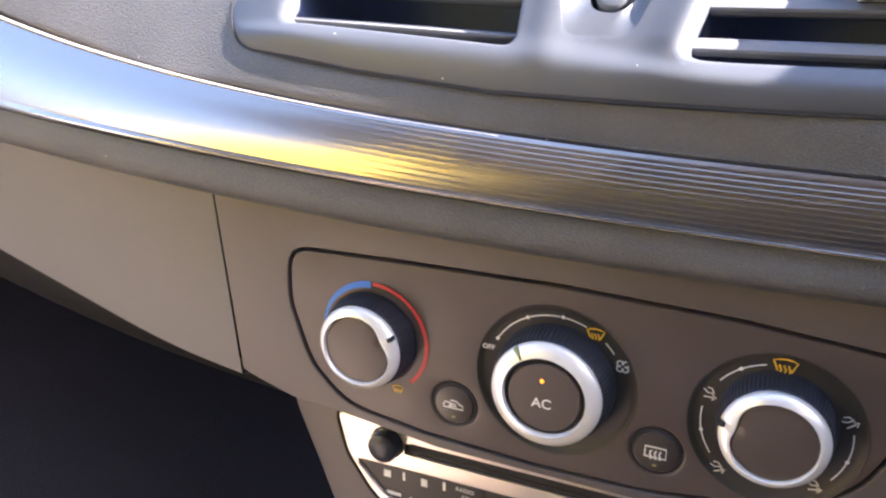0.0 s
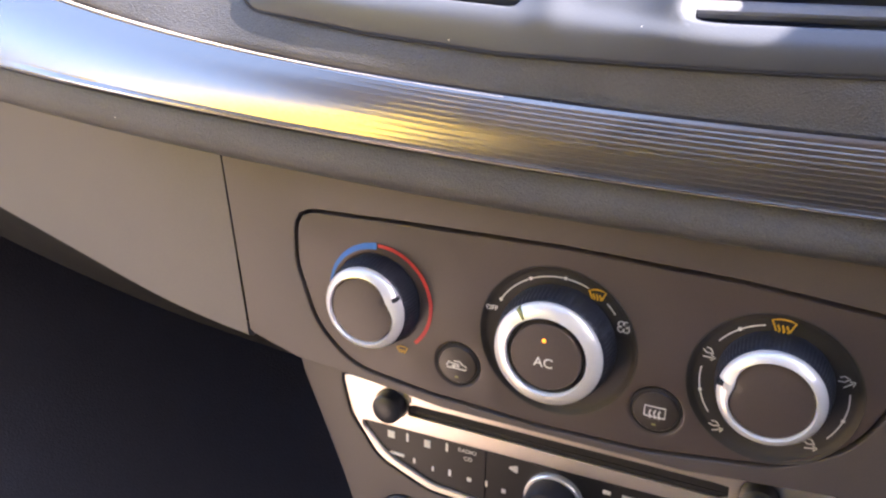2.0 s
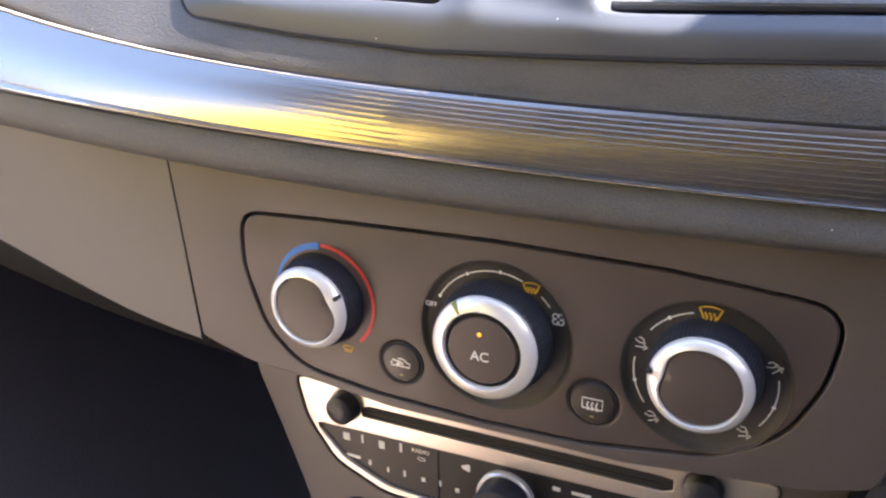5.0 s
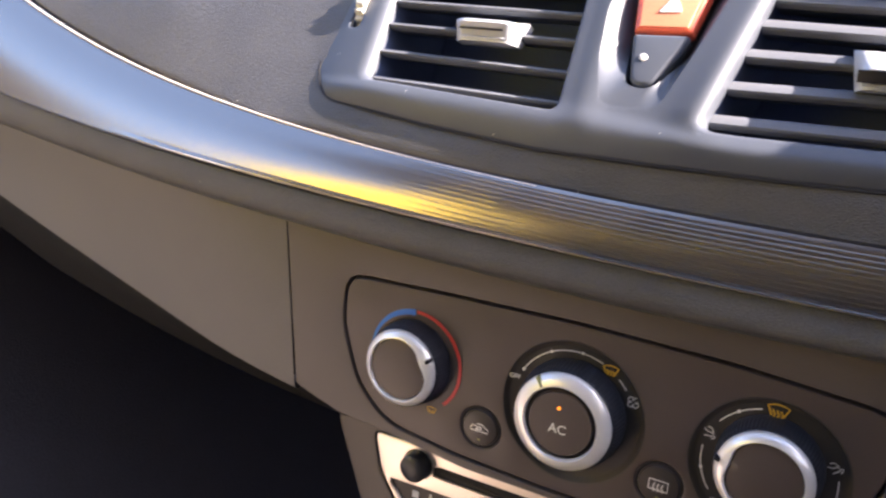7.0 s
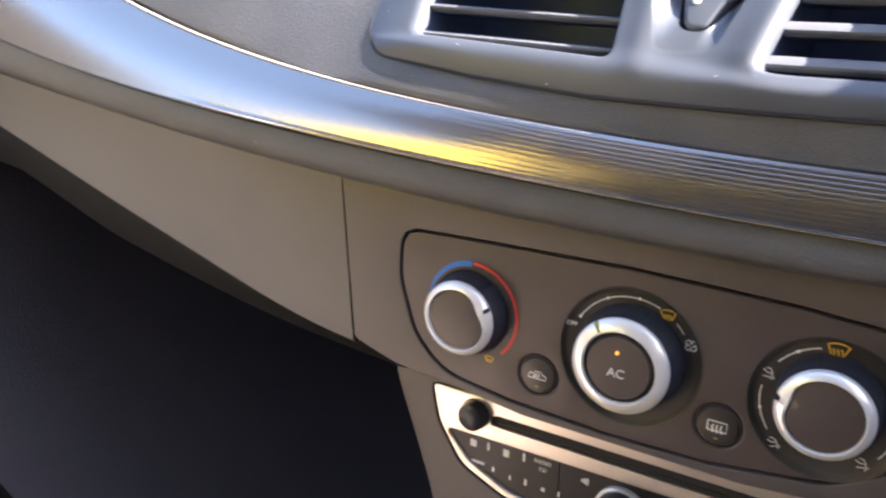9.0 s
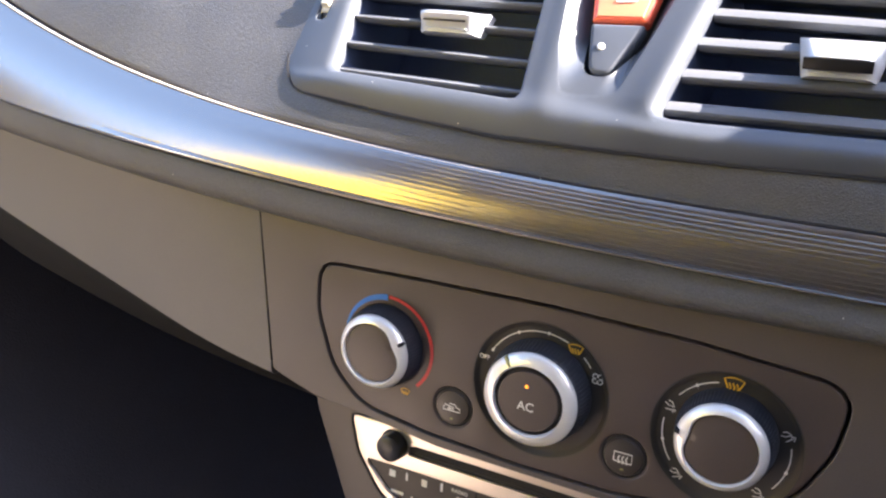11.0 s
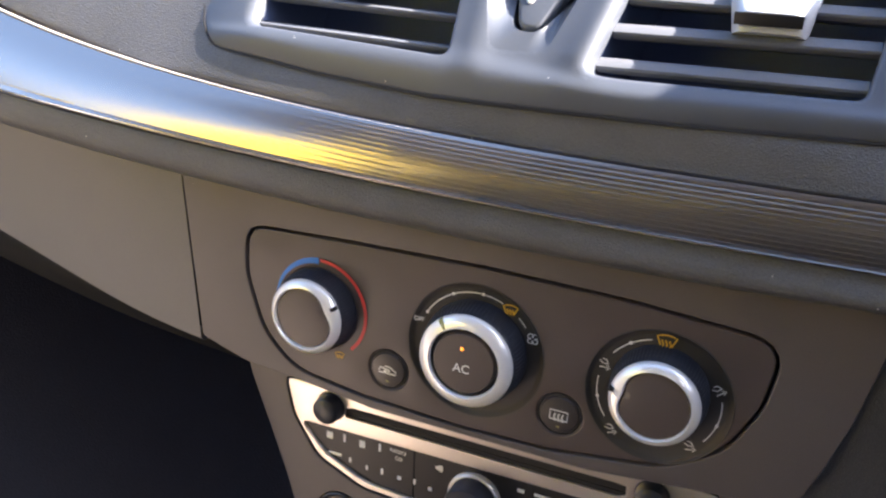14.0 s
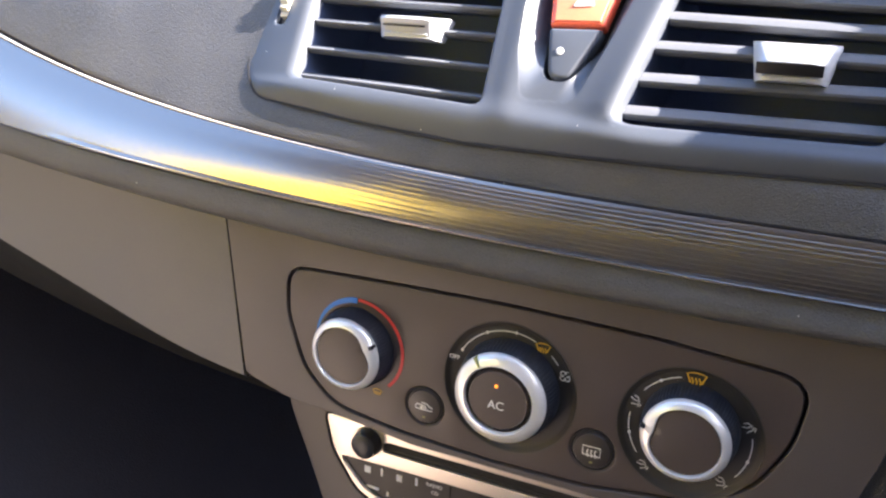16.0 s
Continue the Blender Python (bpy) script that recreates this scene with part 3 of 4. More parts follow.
def air_vent(outline, slats, tab, face, label):
    v = thing("air_vent", VENTS, label, "air vent", "centre air vents")
    box = spaced(outline, 72)
    rows = [[(x, y, z) for x, y in grown(box, g)] for g, z in ((0.0012, -0.004), (0.0012, -0.05))]
    bm = sheet(rows, close=True)
    bm.verts.ensure_lookup_table()
    bm.faces.new(bm.verts[72:144])
    part("duct", bm, VOID, v)
    xs = [p[0] for p in outline]
    ys = [p[1] for p in outline]

    def side(y, right):
        """Where the outline's side lies at height y."""
        hits = [a[0] + (b[0] - a[0]) * (y - a[1]) / (b[1] - a[1]) for a, b in zip(outline, outline[1:] + outline[:1]) if (a[1] - y) * (b[1] - y) < 0]
        return (max(hits) if right else min(hits)) if len(hits) > 1 else (max(xs) if right else min(xs))
    for ya, yb in slats:
        xa, xb = side(max(min(ya, max(ys) - 0.004), min(ys) + 0.005), False), side(max(min(yb, max(ys) - 0.004), min(ys) + 0.005), True)
        rows, nose = [], []
        for k in range(9):
            t = k / 8
            x, y = xa + (xb - xa) * t, ya + (yb - ya) * t
            rows.append([(x, y - 0.0012, -0.0040), (x, y + 0.0020, -0.0036), (x, y + 0.0030, -0.0060), (x, y + 0.0058, -0.0170), (x, y + 0.0040, -0.0172), (x, y - 0.0012, -0.0050)])
            nose.append([(x, y - 0.0013, -0.0042), (x, y - 0.0010, -0.0016), (x, y - 0.0003, -0.0010), (x, y + face * 0.4, -0.0016), (x, y + face * 0.85, -0.0030), (x, y + face, -0.0042), (x, y + face - 0.0004, -0.0060)])
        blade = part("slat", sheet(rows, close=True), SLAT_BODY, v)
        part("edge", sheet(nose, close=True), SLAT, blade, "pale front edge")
    x, y, w, h, f = tab                       # f: how much of the tab is its sloping top
    rows = []
    for k in range(13):
        t = k / 12
        e = 1 - abs(2 * t - 1) ** 8           # drawn in at both ends
        px = x + (t - 0.5) * w
        out = 0.0078 * e
        ring = [(y + 0.0015, -0.0060), (y + 0.0004, -0.0006), (y - h * f * 0.5, out * 0.62), (y - h * f + 0.0008, out * 0.97), (y - h * f - 0.0004, out), (y - h + 0.0012, out * 0.36), (y - h, out * 0.30), (y - h + 0.0003, out * 0.15), (y - h + 0.0020, -0.0060)]
        rows.append([(px - (px - x) * 0.20 * max(0.0, (y - q) / h), q, z) for q, z in ring])
    bm = sheet(rows, close=True)
    bm.verts.ensure_lookup_table()
    bm.faces.new(bm.verts[:9]), bm.faces.new(bm.verts[-9:])
    part("thumb_tab", bm, TAB, v, "silver thumb tab")
    slope = math.atan2(0.0050, h * (1 - f))
    # dark inset: a thin slit on the narrow tab, painted underside shade on the wide one
    tall = 0.0042 if f > 0.6 else 0.0008
    part("tab_slit_shade", block(0, 0, 0, w * (0.74 if f > 0.6 else 0.60), tall, 0.0008, 0.0002), DARK, v, at=Matrix.Translation((x - 0.0006, y - h * f - 0.42 * h * (1 - f), 0.0058)) @ Matrix.Rotation(slope, 4, "X"))
    part("tab_line", block(x - 0.0006, y - h + 0.0012, 0.0031, w * 0.62, 0.0007, 0.0010, 0.0002), TAB, v)
    return v


part("gasket", sheet([[(x, y, 0.0036 + flare(bx, by) + h) for (x, y), (bx, by) in zip(grown(BEZEL, g), BEZEL)] for g, h in ((0.0, -0.0016), (0.0001, 0.0001), (0.0008, 0.0001), (0.0010, -0.0040))], close=True), GAP, surround, "thin dark gap round the surround")
air_vent(VENT_A, [(0.0515, 0.0506), (0.0412, 0.0402), (0.0300, 0.0286), (0.0172, 0.0152), (0.0046, 0.0024)], (-0.0585, 0.0335, 0.032, 0.0100, 0.42), 0.0015, "black slatted air vent with a silver thumb tab, beside the thumbwheel")
air_vent(VENT_B, [(0.0505, 0.0485), (0.0400, 0.0385), (0.0280, 0.0280), (0.0150, 0.0165), (0.0018, 0.0030)], (0.0895, 0.0325, 0.029, 0.0150, 0.68), 0.0044, "black slatted air vent with a wide silver thumb tab")

wheel = thing("vent_thumbwheel", VENTS @ Matrix.Translation((-0.1222, 0.0405, -0.0100)) @ Matrix.Rotation(radians(90), 4, "Y") @ Matrix.Rotation(radians(3), 4, "X"), "ribbed pale thumbwheel beside the air vent", "thumbwheel")
teeth = []
for k in range(96):
    r = 0.0135 + (0.0005 if k % 4 < 2 else -0.0004)
    a = 2 * math.pi * k / 96
    teeth.append((r * math.cos(a), r * math.sin(a)))
part("wheel", plate(teeth, [], 0.0042, 0.0004), CREAM, wheel, at=Matrix.Translation((0, 0, 0.0021)))

hazard = thing("hazard_switch", VENTS @ Matrix.Translation((0, 0, 0.0018)), "tapered hazard light switch with an orange lens over a grey tip", "switch")
HAZ_UP = rounded([(-0.0032, 0.0590), (0.0257, 0.0570), (0.0218, 0.0335), (0.0006, 0.0328)], [0.004, 0.004, 0.001, 0.001])
HAZ_LOW = rounded([(0.0007, 0.0322), (0.0216, 0.0329), (0.0195, 0.0265), (0.0127, 0.0112), (0.0043, 0.0117), (0.0008, 0.0300)], [0.001, 0.001, 0.02, 0.005, 0.005, 0.02])
lens = part("lens", plate(spaced(HAZ_UP, 60), [], 0.006, 0.0018), LENS_EDGE, hazard, "glossy orange lens with red edges")
part("lens_face", plate(grown(spaced(HAZ_UP, 60), -0.0020), [], 0.0004, 0.0003), ORANGE, lens, at=Matrix.Translation((0, 0, 0.0003)))
part("tip", plate(spaced(HAZ_LOW, 60), [], 0.006, 0.0018), SILVER, hazard, "grey button tip")
part("triangle_mark", plate(spaced(rounded([(0.0080, 0.0408), (0.0165, 0.0414), (0.0128, 0.0486)], 0.0004), 36), [], 0.0006, 0.0001), WHITE, hazard, at=Matrix.Translation((0, 0, 0.0007)))
part("indicator", lathe([(0.0015, 0), (0.0014, 0.0004), (0.0008, 0.0006)], 20), WHITE, hazard, at=Matrix.Translation((0.0070, 0.0225, 0)))


# ---------------------------------------------------------------- heater controls
heat = thing("climate_panel", PANEL, "charcoal heater control panel with printed dial scales", "control panel")
KNOBS = [(-0.0729, 0.0210), (0.0004, 0.0186), (0.0744, 0.0203)]
DISH = [0.0, 0.0286, 0.0268]
DISH_MID = [(-0.0729, 0.0210), (0.0004, 0.0186), (0.0742, 0.0178)]
BUTTONS = [(-0.0380, 0.0), (0.0380, 0.0)]
holes = [circle(x, y, r, 60) for (x, y), r in zip(DISH_MID, DISH) if r] + [circle(KNOBS[0][0], KNOBS[0][1], 0.0185, 60)] + [circle(x, y, 0.0092, 40) for x, y in BUTTONS]
part("face_plate", plate(grown(HEAT, -0.0007), holes, 0.006, 0.0006, 0.0012, 0.004), FACE, heat, at=Matrix.Translation((0, 0, -0.0002)))
part("gap_backing", plate(grown(HEAT, 0.004), [], 0.001, 0.0002), GAP, heat, at=Matrix.Translation((0, 0, -0.0046)))
for (x, y), r in zip(DISH_MID, DISH):
    if r:
        part("dial_dish", lathe([(0.012, -0.0034), (0.020, -0.0019), (r - 0.0018, -0.0016), (r - 0.0007, -0.0011), (r, -0.0002), (r + 0.0008, 0.0001), (r + 0.0010, -0.0002), (r - 0.001, -0.0038), (0.012, -0.0040)], 72), DISH_SHADE, heat, at=Matrix.Translation((x, y, 0)))


def taper(cx, cy, r, a0, a1, w0, w1, n=30):
    """A printed band along a circle, of changing width."""
    bm = bmesh.new()
    prev = None
    for k in range(n + 1):
        t = k / n
        a, w = radians(a0 + (a1 - a0) * t), w0 + (w1 - w0) * t
        pair = [bm.verts.new((cx + (r + s * w / 2) * math.cos(a), cy + (r + s * w / 2) * math.sin(a), 0.0002)) for s in (-1, 1)]
        if prev:
            bm.faces.new((*prev, pair[1], pair[0]))
        prev = pair
    return bm


def screen_mark(cx, cy, s, bottom=1.0):
    """A windscreen outline with three heat lines."""
    wave = [[(cx + dx * s + 0.10 * s * math.sin(k), cy - 0.55 * s + 0.15 * s * k) for k in range(6)] for dx in (-0.38, 0, 0.38)]
    return [[(cx - 0.55 * s, cy - 0.45 * s), (cx - 1.0 * s, cy + 0.55 * s), (cx - 0.5 * s, cy + 0.72 * s), (cx, cy + 0.78 * s), (cx + 0.5 * s, cy + 0.72 * s), (cx + 1.0 * s, cy + 0.55 * s), (cx + 0.55 * s, cy - 0.45 * s)]] + wave


def polar(k, r, a):
    return KNOBS[k][0] + r * math.cos(radians(a)), KNOBS[k][1] + r * math.sin(radians(a))


k0, k1, k2 = KNOBS
part("cold_scale", taper(-0.0716, 0.0214, 0.0219, 172, 92, 0.0010, 0.0028), BLUE, heat)
part("hot_scale", taper(-0.0716, 0.0214, 0.0223, 90, -46, 0.0014, 0.0015), RED, heat)
part("heat_mark", strokes(screen_mark(*polar(0, 0.0230, -61), 0.0022), 0.0005), AMBER, heat)
SC = 0.0251
for a0, a1 in ((150, 118), (114, 88), (84, 66), (47, 36)):
    part("fan_scale", strokes([arc(*k1, SC, a0, a1, 8)], 0.00045), WHITE, heat, at=Matrix.Translation((0, 0, -0.0015)))
for a in (151, 116, 86):
    part("scale_dot", lathe([(0.0007, 0), (0.0006, 0.0002)], 16), WHITE, heat, at=Matrix.Translation((*polar(1, SC, a), -0.0014)))
part("off_word", writing("OFF", 0.0027, "off_word"), WHITE, heat, at=Matrix.Translation((*polar(1, SC + 0.0012, 160), 0.0004)))
part("windscreen_mark", strokes(screen_mark(*polar(1, SC, 57), 0.0030), 0.0006), AMBER, heat, at=Matrix.Translation((0, 0, -0.0006)))
fx, fy = polar(1, SC + 0.001, 25)
part("fan_mark", strokes([arc(fx + 0.0013 * math.cos(radians(a)), fy + 0.0013 * math.sin(radians(a)), 0.0011, a - 150, a + 150, 10) for a in (45, 135, 225, 315)], 0.0005), WHITE, heat, at=Matrix.Translation((0, 0, -0.0010)))
S3 = 0.0232
scale_mid = (0.0742, 0.0176)
for a0, a1 in ((143, 103), (172, 216), (-36, 10)):
    part("flow_scale", strokes([arc(*scale_mid, S3, a0, a1, 12)], 0.00045), WHITE, heat, at=Matrix.Translation((0, 0, -0.0015)))
for a in (123, 194, -15):
    part("scale_dot", lathe([(0.0007, 0), (0.0006, 0.0002)], 16), WHITE, heat, at=Matrix.Translation((scale_mid[0] + S3 * math.cos(radians(a)), scale_mid[1] + S3 * math.sin(radians(a)), -0.0014)))
part("windscreen_mark", strokes(screen_mark(*polar(2, 0.0206, 90), 0.0036), 0.0006), AMBER, heat, at=Matrix.Translation((0, 0, -0.0006)))


def flow_mark(x, y, turn):
    """A small seat-and-arrow sign, drawn as plain lines."""
    c, s = math.cos(radians(turn)), math.sin(radians(turn))
    lines = [[(-0.0022, 0.0014), (-0.0008, 0.0002), (0.0014, 0.0002)], [(-0.0020, -0.0014), (0.0012, -0.0014)], [(0.0006, -0.0024), (0.0020, -0.0014), (0.0006, -0.0004)], [(-0.0010, 0.0022), (0.0004, 0.0018), (0.0010, 0.0006)]]
    return strokes([[(x + c * a - s * b, y + s * a + c * b) for a, b in ln] for ln in lines], 0.00040)


for r, a, turn in ((0.0220, 164, 0), (0.0262, 233, 20), (0.0218, 16, 40), (0.0242, -54, 10)):
    part("flow_mark", flow_mark(*polar(2, r, a), turn), WHITE, heat, at=Matrix.Translation((0, 0, -0.0010)))


def turned(profile, n, shape):
    """A turned form whose radius at each height and angle is passed through shape(radius, step of the profile, angle)."""
    rows = [[(shape(r, i, 2 * math.pi * k / n) * math.cos(2 * math.pi * k / n), shape(r, i, 2 * math.pi * k / n) * math.sin(2 * math.pi * k / n), h) for k in range(n)] for i, (r, h) in enumerate(profile)]
    bm = sheet(rows, close=True)
    bm.verts.ensure_lookup_table()
    for start in (0, (len(profile) - 1) * n):
        bm.faces.new(bm.verts[start:start + n])
    return bm


def rotary_knob(x, y, r, deep, notch, label, button=False):
    k = thing("rotary_knob", PANEL @ Matrix.Translation((x, y, 0)), label, "knob", "heater control knobs")
    inner = r * (0.735 if button else 0.80)

    def knurl(q, i, a):
        return q + (0.00016 * math.cos(80 * a) if 2 <= i <= 4 else 0.0)

    def lobe(q, i, a):
        """The ring is wider, and the cap cut in, beside the pointer notch."""
        off = (a - radians(notch) + math.pi) % (2 * math.pi) - math.pi
        return q - (0.0 if button else 0.0019 * math.exp(-(off / 0.42) ** 2))
    part("skirt", turned([(r * 1.10, -0.0035), (r * 1.10, 0.0006), (r * 1.075, 0.0016), (r * 1.05, deep * 0.5), (r * 1.02, deep - 0.0044), (r * 0.99, deep - 0.0030), (r * 0.9, deep - 0.0026)], 320, knurl), RUBBER, k, "black knurled tapered skirt", sharp=60)
    part("ring", turned([(r * 0.96, deep - 0.0038), (r * 0.995, deep - 0.0034), (r, deep - 0.0028), (r * 0.99, deep - 0.0020), (r * 0.965, deep - 0.0013), (r * 0.4 + inner * 0.6, deep + 0.0001), (inner * 1.03, deep + 0.0004), (inner, deep - 0.0004), (inner, deep - 0.003)], 96, lambda q, i, a: lobe(q, i, a) if i > 5 else q), CHROME, k, "satin chrome ring")
    if button:
        part("seat", lathe([(inner * 0.99, deep - 0.004), (inner * 0.99, deep - 0.0016), (inner * 0.93, deep - 0.0012), (inner * 0.91, deep - 0.0026), (inner * 0.5, deep - 0.0026)], 60), GAP, k)
        c = inner * 0.885
        cap = part("cap", lathe([(c, deep - 0.003), (c, deep - 0.0006), (c * 0.97, deep - 0.0001), (c * 0.6, deep + 0.0001), (c * 0.1, deep + 0.0002)], 60), CAP, k, "round charcoal push button")
        part("lettering", writing("AC", 0.0052, "lettering"), WHITE, cap, at=Matrix.Translation((-0.0004, -0.0021, deep + 0.0004)))
        part("indicator", lathe([(0.00075, 0), (0.0007, 0.0003), (0.0003, 0.0004)], 20), LED, cap, at=Matrix.Translation((-0.0006, 0.0065, deep + 0.0001)))
    else:
        part("cap", turned([(inner * 0.995, deep - 0.003), (inner * 0.995, deep - 0.0012), (inner * 0.95, deep - 0.0005), (inner * 0.6, deep + 0.0001), (inner * 0.1, deep + 0.0003)], 96, lambda q, i, a: lobe(q, i, a) if i < 3 else q), CAP, k, "plain charcoal cap with one cut-in side")
    far = 0.85 if button else 0.55
    mark = block(r - (r - inner) * far / 2, 0, deep - 0.0013, (r - inner) * far, 0.0011 if button else 0.0016, 0.0034, 0.0002)
    part("pointer", mark, OLIVE if button else GAP, k, at=Matrix.Rotation(radians(notch), 4, "Z"))
    return k


rotary_knob(*KNOBS[0], 0.0169, 0.0122, 27, "black knob with chrome ring inside a blue and red scale")
rotary_knob(*KNOBS[1], 0.0199, 0.0122, 123, "large black knob with chrome ring round an AC push button", True)
rotary_knob(*KNOBS[2], 0.0168, 0.0122, 168, "black knob with chrome ring and plain cap, airflow scale round it")


def push_button(x, y, lines, label):
    b = thing("push_button", PANEL @ Matrix.Translation((x, y, 0)), label, "button", "round push buttons")
    part("well", lathe([(0.0091, -0.0005), (0.0091, -0.004), (0.004, -0.0042)], 40), GAP, b)
    part("cap", lathe([(0.0082, -0.004), (0.0082, -0.0006), (0.0076, 0.0002), (0.004, 0.0007), (0.0006, 0.0008)], 48), BUTTON, b, "domed black cap")
    part("mark", strokes(lines, 0.0006, 0.00085), WHITE, b)
    part("lamp", strokes([[(-0.0007, -0.0050), (0.0007, -0.0050)]], 0.0010, 0.0006), OLIVE, b)


push_button(*BUTTONS[0], [[(-0.0034, 0.0004), (-0.0040, 0.0), (-0.0040, -0.0012), (0.0040, -0.0012), (0.0040, 0.0004), (0.0026, 0.0008), (0.0014, 0.0020), (-0.0012, 0.0020)], [(-0.0036, 0.0012), (-0.0012, 0.0008), (0.0010, 0.0006), (0.0012, -0.0002), (-0.0016, -0.0004)], [(-0.0006, 0.0004), (-0.0018, -0.0004), (-0.0006, -0.0012)]], "round black button with a white air recirculation mark")
push_button(*BUTTONS[1], [[(-0.0036, -0.0018), (-0.0036, 0.0022), (0.0036, 0.0022), (0.0036, -0.0018), (-0.0036, -0.0018)]] + [[(dx + 0.0003 * math.sin(k * 1.5), -0.0026 + 0.0007 * k) for k in range(6)] for dx in (-0.0016, 0, 0.0016)], "round black button with a white rear window mark")


# ---------------------------------------------------------------- console and radio
console = thing("centre_console", RADIO, "charcoal lower console under the heater controls", "console")
CONSOLE = spaced(rounded([(-0.126, -0.016), (-0.1245, -0.032), (-0.115, -0.057), (-0.1045, -0.086), (-0.091, -0.13), (-0.080, -0.20), (0.080, -0.20), (0.088, -0.13), (0.1020, -0.086), (0.115, -0.057), (0.1245, -0.032), (0.126, -0.016)], [0.002, 0.02, 0.05, 0.05, 0.05, 0.01, 0.01, 0.05, 0.05, 0.05, 0.02, 0.002]), 160)
RFRAME = spaced(rounded([(-0.1030, -0.0300), (0.1030, -0.0300), (0.0985, -0.0500), (0.0850, -0.0700), (0.0600, -0.0805), (0.0, -0.0835), (-0.0600, -0.0805), (-0.0850, -0.0700), (-0.0985, -0.0500)], [0.003, 0.003, 0.02, 0.02, 0.03, 0.05, 0.03, 0.02, 0.02]), 160)
part("console_front", plate(CONSOLE, [grown(RFRAME, 0.0006), circle(-0.0715, -0.1010, 0.0135, 40)], 0.20, 0.002, 0.0008, 0.012), FASCIA, console, "smooth charcoal console front")
part("radio_gap", sheet([[(x, y, z) for x, y in grown(RFRAME, g)] for g, z in ((0.0001, -0.002), (0.0002, 0.0002), (0.0006, 0.0002), (0.0007, -0.002))], close=True), GAP, console, "dark gap round the radio")
radio = thing("car_radio", RADIO, "black car radio with a curved champagne-silver frame", "radio")
RFACE = spaced(rounded([(-0.0945, -0.0522), (-0.0700, -0.0516), (0.0, -0.0508), (0.0925, -0.0496), (0.0905, -0.0540), (0.0810, -0.0670), (0.0580, -0.0770), (0.0, -0.0800), (-0.0580, -0.0770), (-0.0810, -0.0670), (-0.0905, -0.0570)], [0.002, 0.02, 0.03, 0.002, 0.02, 0.02, 0.03, 0.05, 0.03, 0.02, 0.02]), 140)
SLOT = spaced(rounded([(-0.0700, -0.0376), (0.0655, -0.0372), (0.0655, -0.0438), (-0.0700, -0.0436)], 0.0012), 60)
part("frame", plate(RFRAME, [RFACE, (SLOT, 0.0003, 0.0012, 0.0), circle(-0.0778, -0.0398, 0.0072, 40), circle(0.0762, -0.0385, 0.0072, 40)], 0.008, 0.0012, 0.0008, 0.006), RADIO_TRIM, radio, "champagne-silver frame")
part("face", plate(grown(RFACE, 0.001), [], 0.004, 0.0005), DARK, radio, at=Matrix.Translation((0, 0, -0.0016)))
part("slot_back", plate(grown(SLOT, 0.001), [], 0.002, 0.0003), GAP, radio, at=Matrix.Translation((0, 0, -0.0010)))
part("slot_lip", block(0, -0.0414, -0.0011, 0.133, 0.0005, 0.0008, 0.0002), DARK, radio)
part("corner_knob", lathe([(0.0070, -0.006), (0.0070, 0.0035), (0.0066, 0.0058), (0.0056, 0.0066), (0.0010, 0.0068)], 40), RUBBER, radio, "small black push knob", at=Matrix.Translation((-0.0778, -0.0398, 0)))
part("eject_knob", lathe([(0.0070, -0.006), (0.0070, 0.0035), (0.0066, 0.0058), (0.0056, 0.0066), (0.0010, 0.0068)], 40), RUBBER, radio, "small black eject knob", at=Matrix.Translation((0.0762, -0.0385, 0)))
dial = part("volume_dial", lathe([(0.0112, -0.004), (0.0112, 0.009), (0.0104, 0.0108), (0.001, 0.0112)], 56), RUBBER, radio, "black volume dial", at=Matrix.Translation((-0.0020, -0.0668, 0)))
part("dial_ring", lathe([(0.0128, -0.002), (0.0128, 0.0006), (0.0122, 0.0012), (0.0113, 0.0010), (0.0113, -0.002)], 56), CHROME, dial)
marks = [(-0.0790, -0.0568, 0.0034, 0.0036), (-0.0708, -0.0562, 0.0011, 0.0042), (-0.0610, -0.0566, 0.0030, 0.0038), (-0.0515, -0.0556, 0.0012, 0.0042), 
         (-0.0760, -0.0665, 0.0070, 0.0016), (-0.0675, -0.0676, 0.0012, 0.0026), (-0.0583, -0.0690, 0.0010, 0.0024), (-0.0500, -0.0686, 0.0012, 0.0032), (-0.0407, -0.0692, 0.0020, 0.0020), (-0.0326, -0.0688, 0.0010, 0.0028), (-0.0245, -0.0700, 0.0018, 0.0020), (0.0197, -0.0561, 0.0032, 0.0018), (0.0300, -0.0560, 0.0080, 0.0014), (0.0420, -0.0560, 0.0030, 0.0030), (0.0520, -0.0640, 0.0060, 0.0014)]
for x, y, w, h in marks:
    part("key_mark", block(x, y, -0.0013, w, h, 0.0003), WHITE, radio)
part("source_word", writing("RADIO", 0.0028, "source_word"), WHITE, radio, at=Matrix.Translation((-0.0418, -0.0550, -0.0012)))
part("source_word", writing("CD", 0.0028, "source_word"), WHITE, radio, at=Matrix.Translation((-0.0414, -0.0588, -0.0012)))
part("arrow_mark", strokes([[(-0.0222, -0.0571), (-0.0188, -0.0556)], [(-0.0222, -0.0571), (-0.0188, -0.0586)], [(-0.0190, -0.0556), (-0.0190, -0.0586)], [(-0.0210, -0.0571), (-0.0190, -0.0571)]], 0.0011, -0.0012), WHITE, radio)
for x in (-0.0335, 0.0255):
    part("key_gap", block(x, -0.0620, -0.0015, 0.0006, 0.034, 0.0006), GAP, radio)
socket = thing("round_button", RADIO @ Matrix.Translation((-0.0715, -0.1010, 0)), "round black button set in the console below the radio", "button")
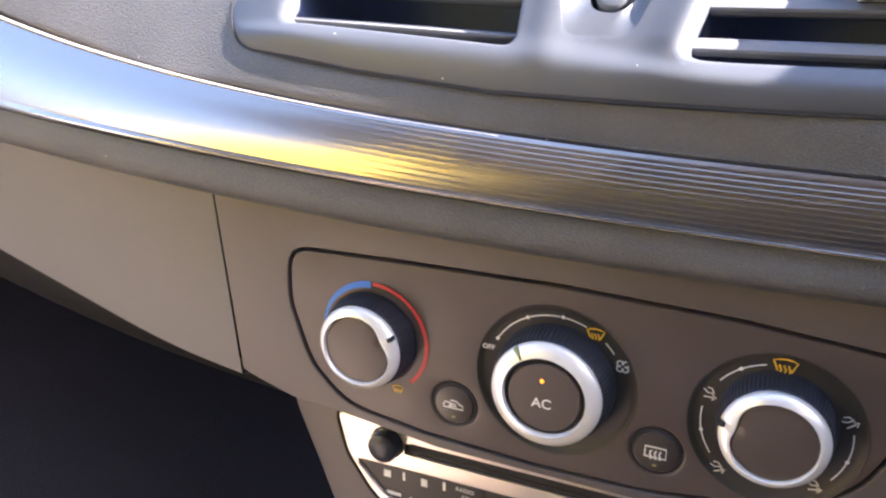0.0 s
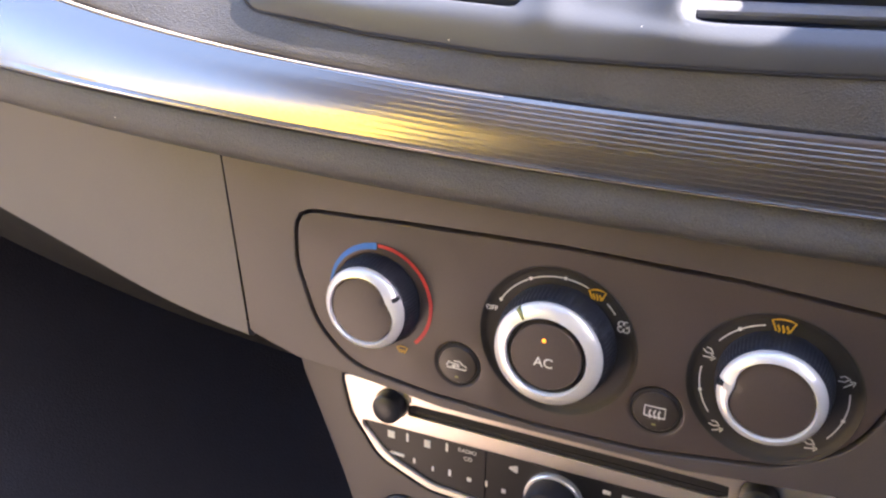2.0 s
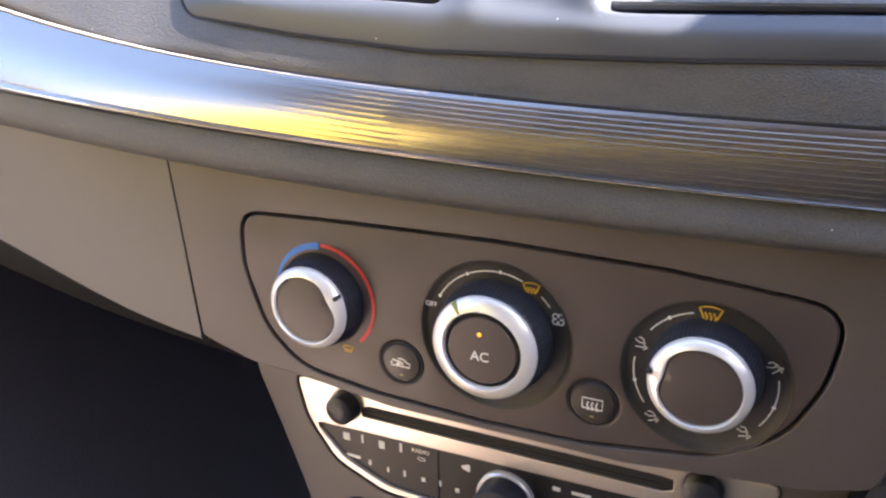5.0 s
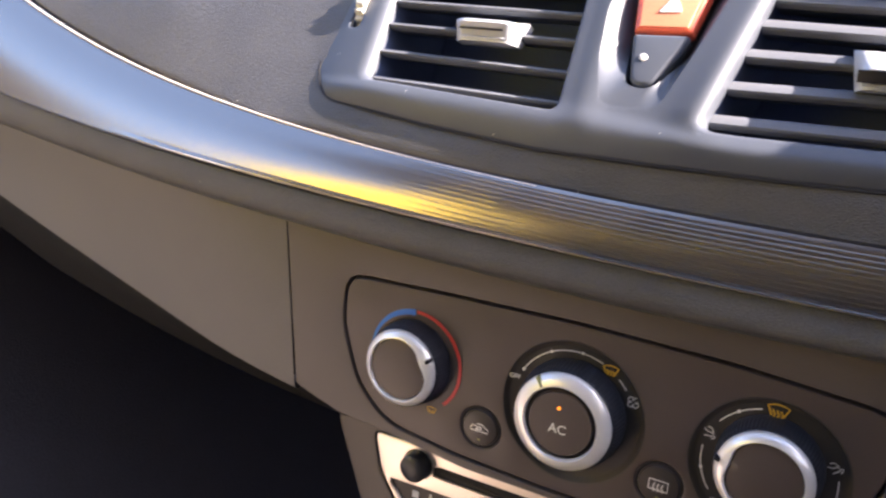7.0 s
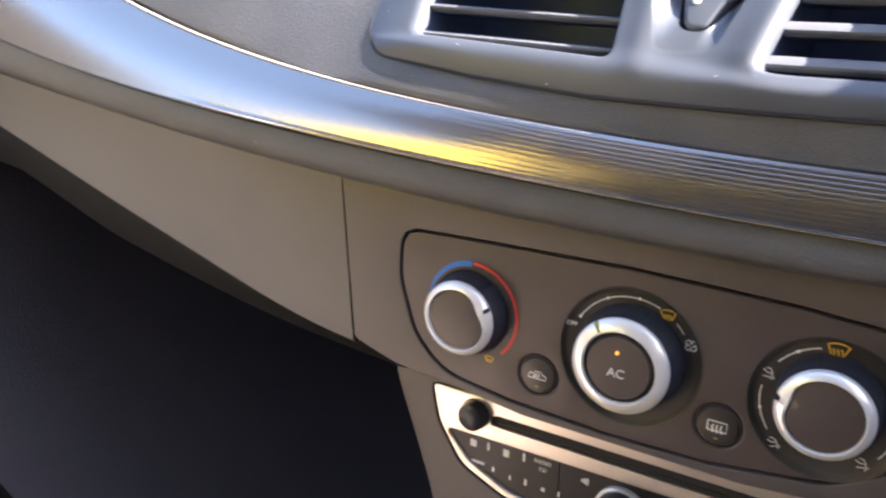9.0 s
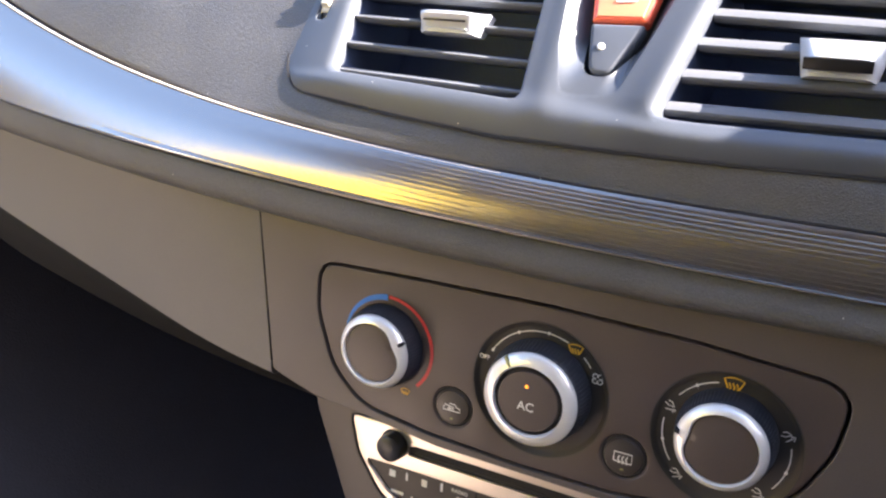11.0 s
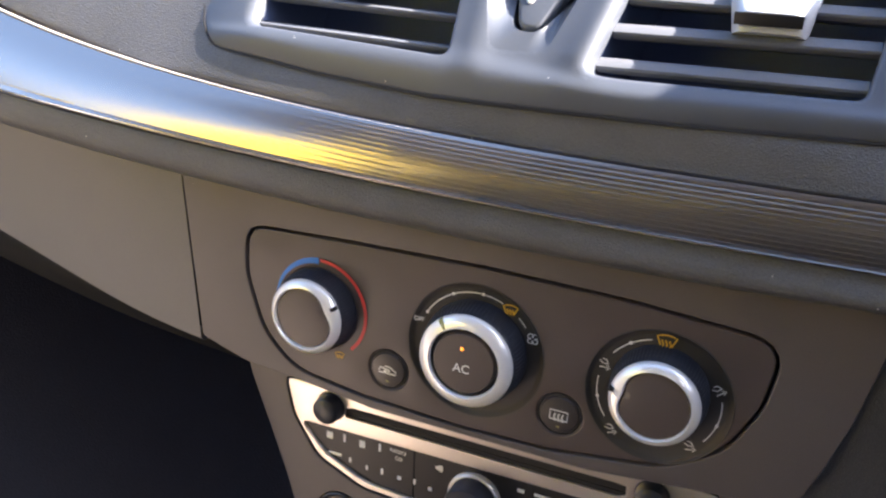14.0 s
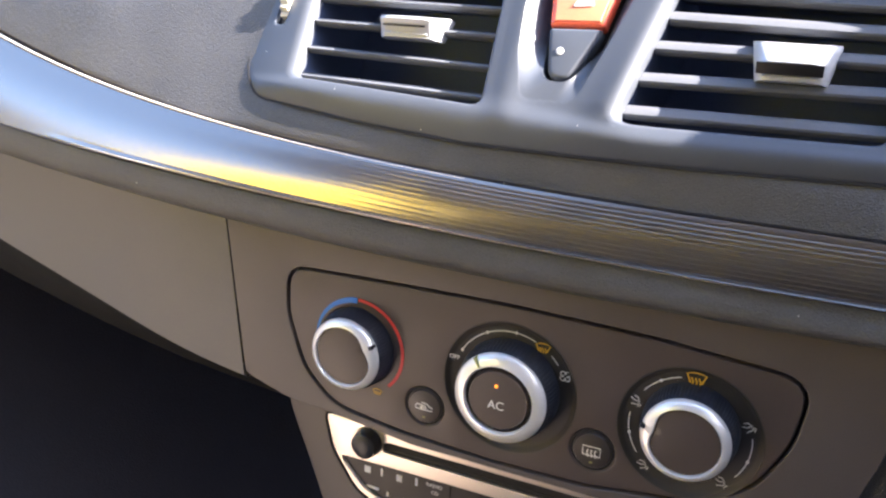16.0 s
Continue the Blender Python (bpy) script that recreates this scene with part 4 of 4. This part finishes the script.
part("rim", lathe([(0.0133, -0.006), (0.0133, 0.0004), (0.0126, 0.0010), (0.0116, 0.0006), (0.0116, -0.006)], 48), DARK, socket)
part("cap", lathe([(0.0114, -0.006), (0.0114, -0.0012), (0.0104, -0.0004), (0.001, 0.0)], 48), CAP, socket)


# ---------------------------------------------------------------- the cabin that closes the place, and outside
def slab(name, x0, x1, y0, y1, z0, z1, mat, label=""):
    return alone(name, block((x0 + x1) / 2, (y0 + y1) / 2, (z0 + z1) / 2, x1 - x0, y1 - y0, z1 - z0, 0.004), mat, label, kind="structure")


slab("floor", -0.76, 0.76, -2.1, 0.66, 0.20, 0.24, CARPET, "black carpet of the car floor")
slab("wall_front", -0.76, 0.76, 0.60, 0.66, 0.24, 0.98, CARPET, "dark bulkhead behind the footwell")
slab("wall_left_low", -0.76, -0.70, -2.1, -0.02, 0.24, 0.83, SIDE_TRIM, "grey trim of the passenger door")
slab("wall_left_foot", -0.76, -0.70, -0.02, 0.66, 0.24, 0.93, CARPET, "black side of the footwell")
slab("wall_right_low", 0.70, 0.76, -0.1, 0.66, 0.24, 0.93, DARK_TRIM, "dark brown trim of the driver door")
slab("wall_right", 0.70, 0.76, -0.70, -0.1, 0.24, 1.14, DARK_TRIM, "dark driver side of the cabin below the window")
# full-height wall added to keep sky light from the right off the fascia
slab("wall_right_rear", 0.70, 0.76, -2.1, -0.70, 0.24, 1.42, DARK_TRIM, "dark unseen wall closing the rear right window to cut light")


def cove(x0, z1, x1, z0, n=14):
    """A hollow curve of carpet from the side down to the floor."""
    return [(x1 + (x0 - x1) * math.cos(math.pi / 2 * k / n), z1 + (z0 - z1) * math.sin(math.pi / 2 * k / n)) for k in range(n + 1)]


side = [(x, z) for x, z in cove(-0.698, 0.78, -0.20, 0.243)]
alone("floor_cove", sheet([[(x, y, z) for x, z in side] for y in np.linspace(-0.02, 0.60, 12).tolist()]), CARPET, "black carpet curving up at the door side", kind="structure")
toe = [(y, z) for y, z in cove(0.598, 0.70, 0.20, 0.244)]
alone("toe_board", sheet([[(x, y, z) for y, z in toe] for x in np.linspace(-0.60, 0.66, 12).tolist()]), CARPET, "black carpet curving up to the bulkhead", kind="structure")
slab("ceiling", -0.56, 0.76, -2.1, -0.14, 1.42, 1.46, HEADLINER, "grey cloth roof lining")
slab("wall_rear", -0.76, 0.76, -2.16, -2.1, 0.24, 1.42, TRIM, "beige seat backs at the rear")
slab("wall_left_rear", -0.76, -0.70, -2.1, -1.95, 0.83, 1.42, TRIM, "beige side of the rear cabin")
# unseen seat block, here to throw warm light on the left of the dash
slab("trim_seat", -0.69, -0.23, -0.86, -0.22, 0.24, 0.635, SEAT, "unseen grey-beige cloth seat added to bounce warm light")
# two unseen blockers where seat backs would stand; they darken the fascia's right
slab("trim_block_left", -0.69, -0.25, -0.98, -0.86, 0.24, 1.12, LIGHT_BLOCK, "unseen dark block that cuts light from the rear left window")
slab("trim_block_right", 0.15, 0.66, -0.50, -0.34, 0.24, 1.32, LIGHT_BLOCK, "unseen dark block that shades the right side of the fascia")
ground = bmesh.new()
bmesh.ops.create_grid(ground, x_segments=8, y_segments=8, size=300)
alone("ground", ground, ASPHALT, "grey asphalt outside the car", kind="structure")
# unseen board, placed only to give the strip its yellow reflection
alone("backdrop", block(0.075, 0, 1.65, 1.85, 0.1, 3.3, 0.01), YELLOW, "unseen yellow board added for the reflection in the metal strip", kind="structure", m=Matrix.Translation((-2.45, -3.45, 0)) @ Matrix.Rotation(radians(-34), 4, "Z"))
# unseen board that hides the bright horizon from the strip's left end
alone("backdrop_dark", block(0, 0, 1.5, 0.3, 11.0, 3.0, 0.05), DARK_BOARD, "unseen dark board added to darken the reflection in the metal strip", kind="structure", m=Matrix.Translation((-5.2, 0.7, 0)))
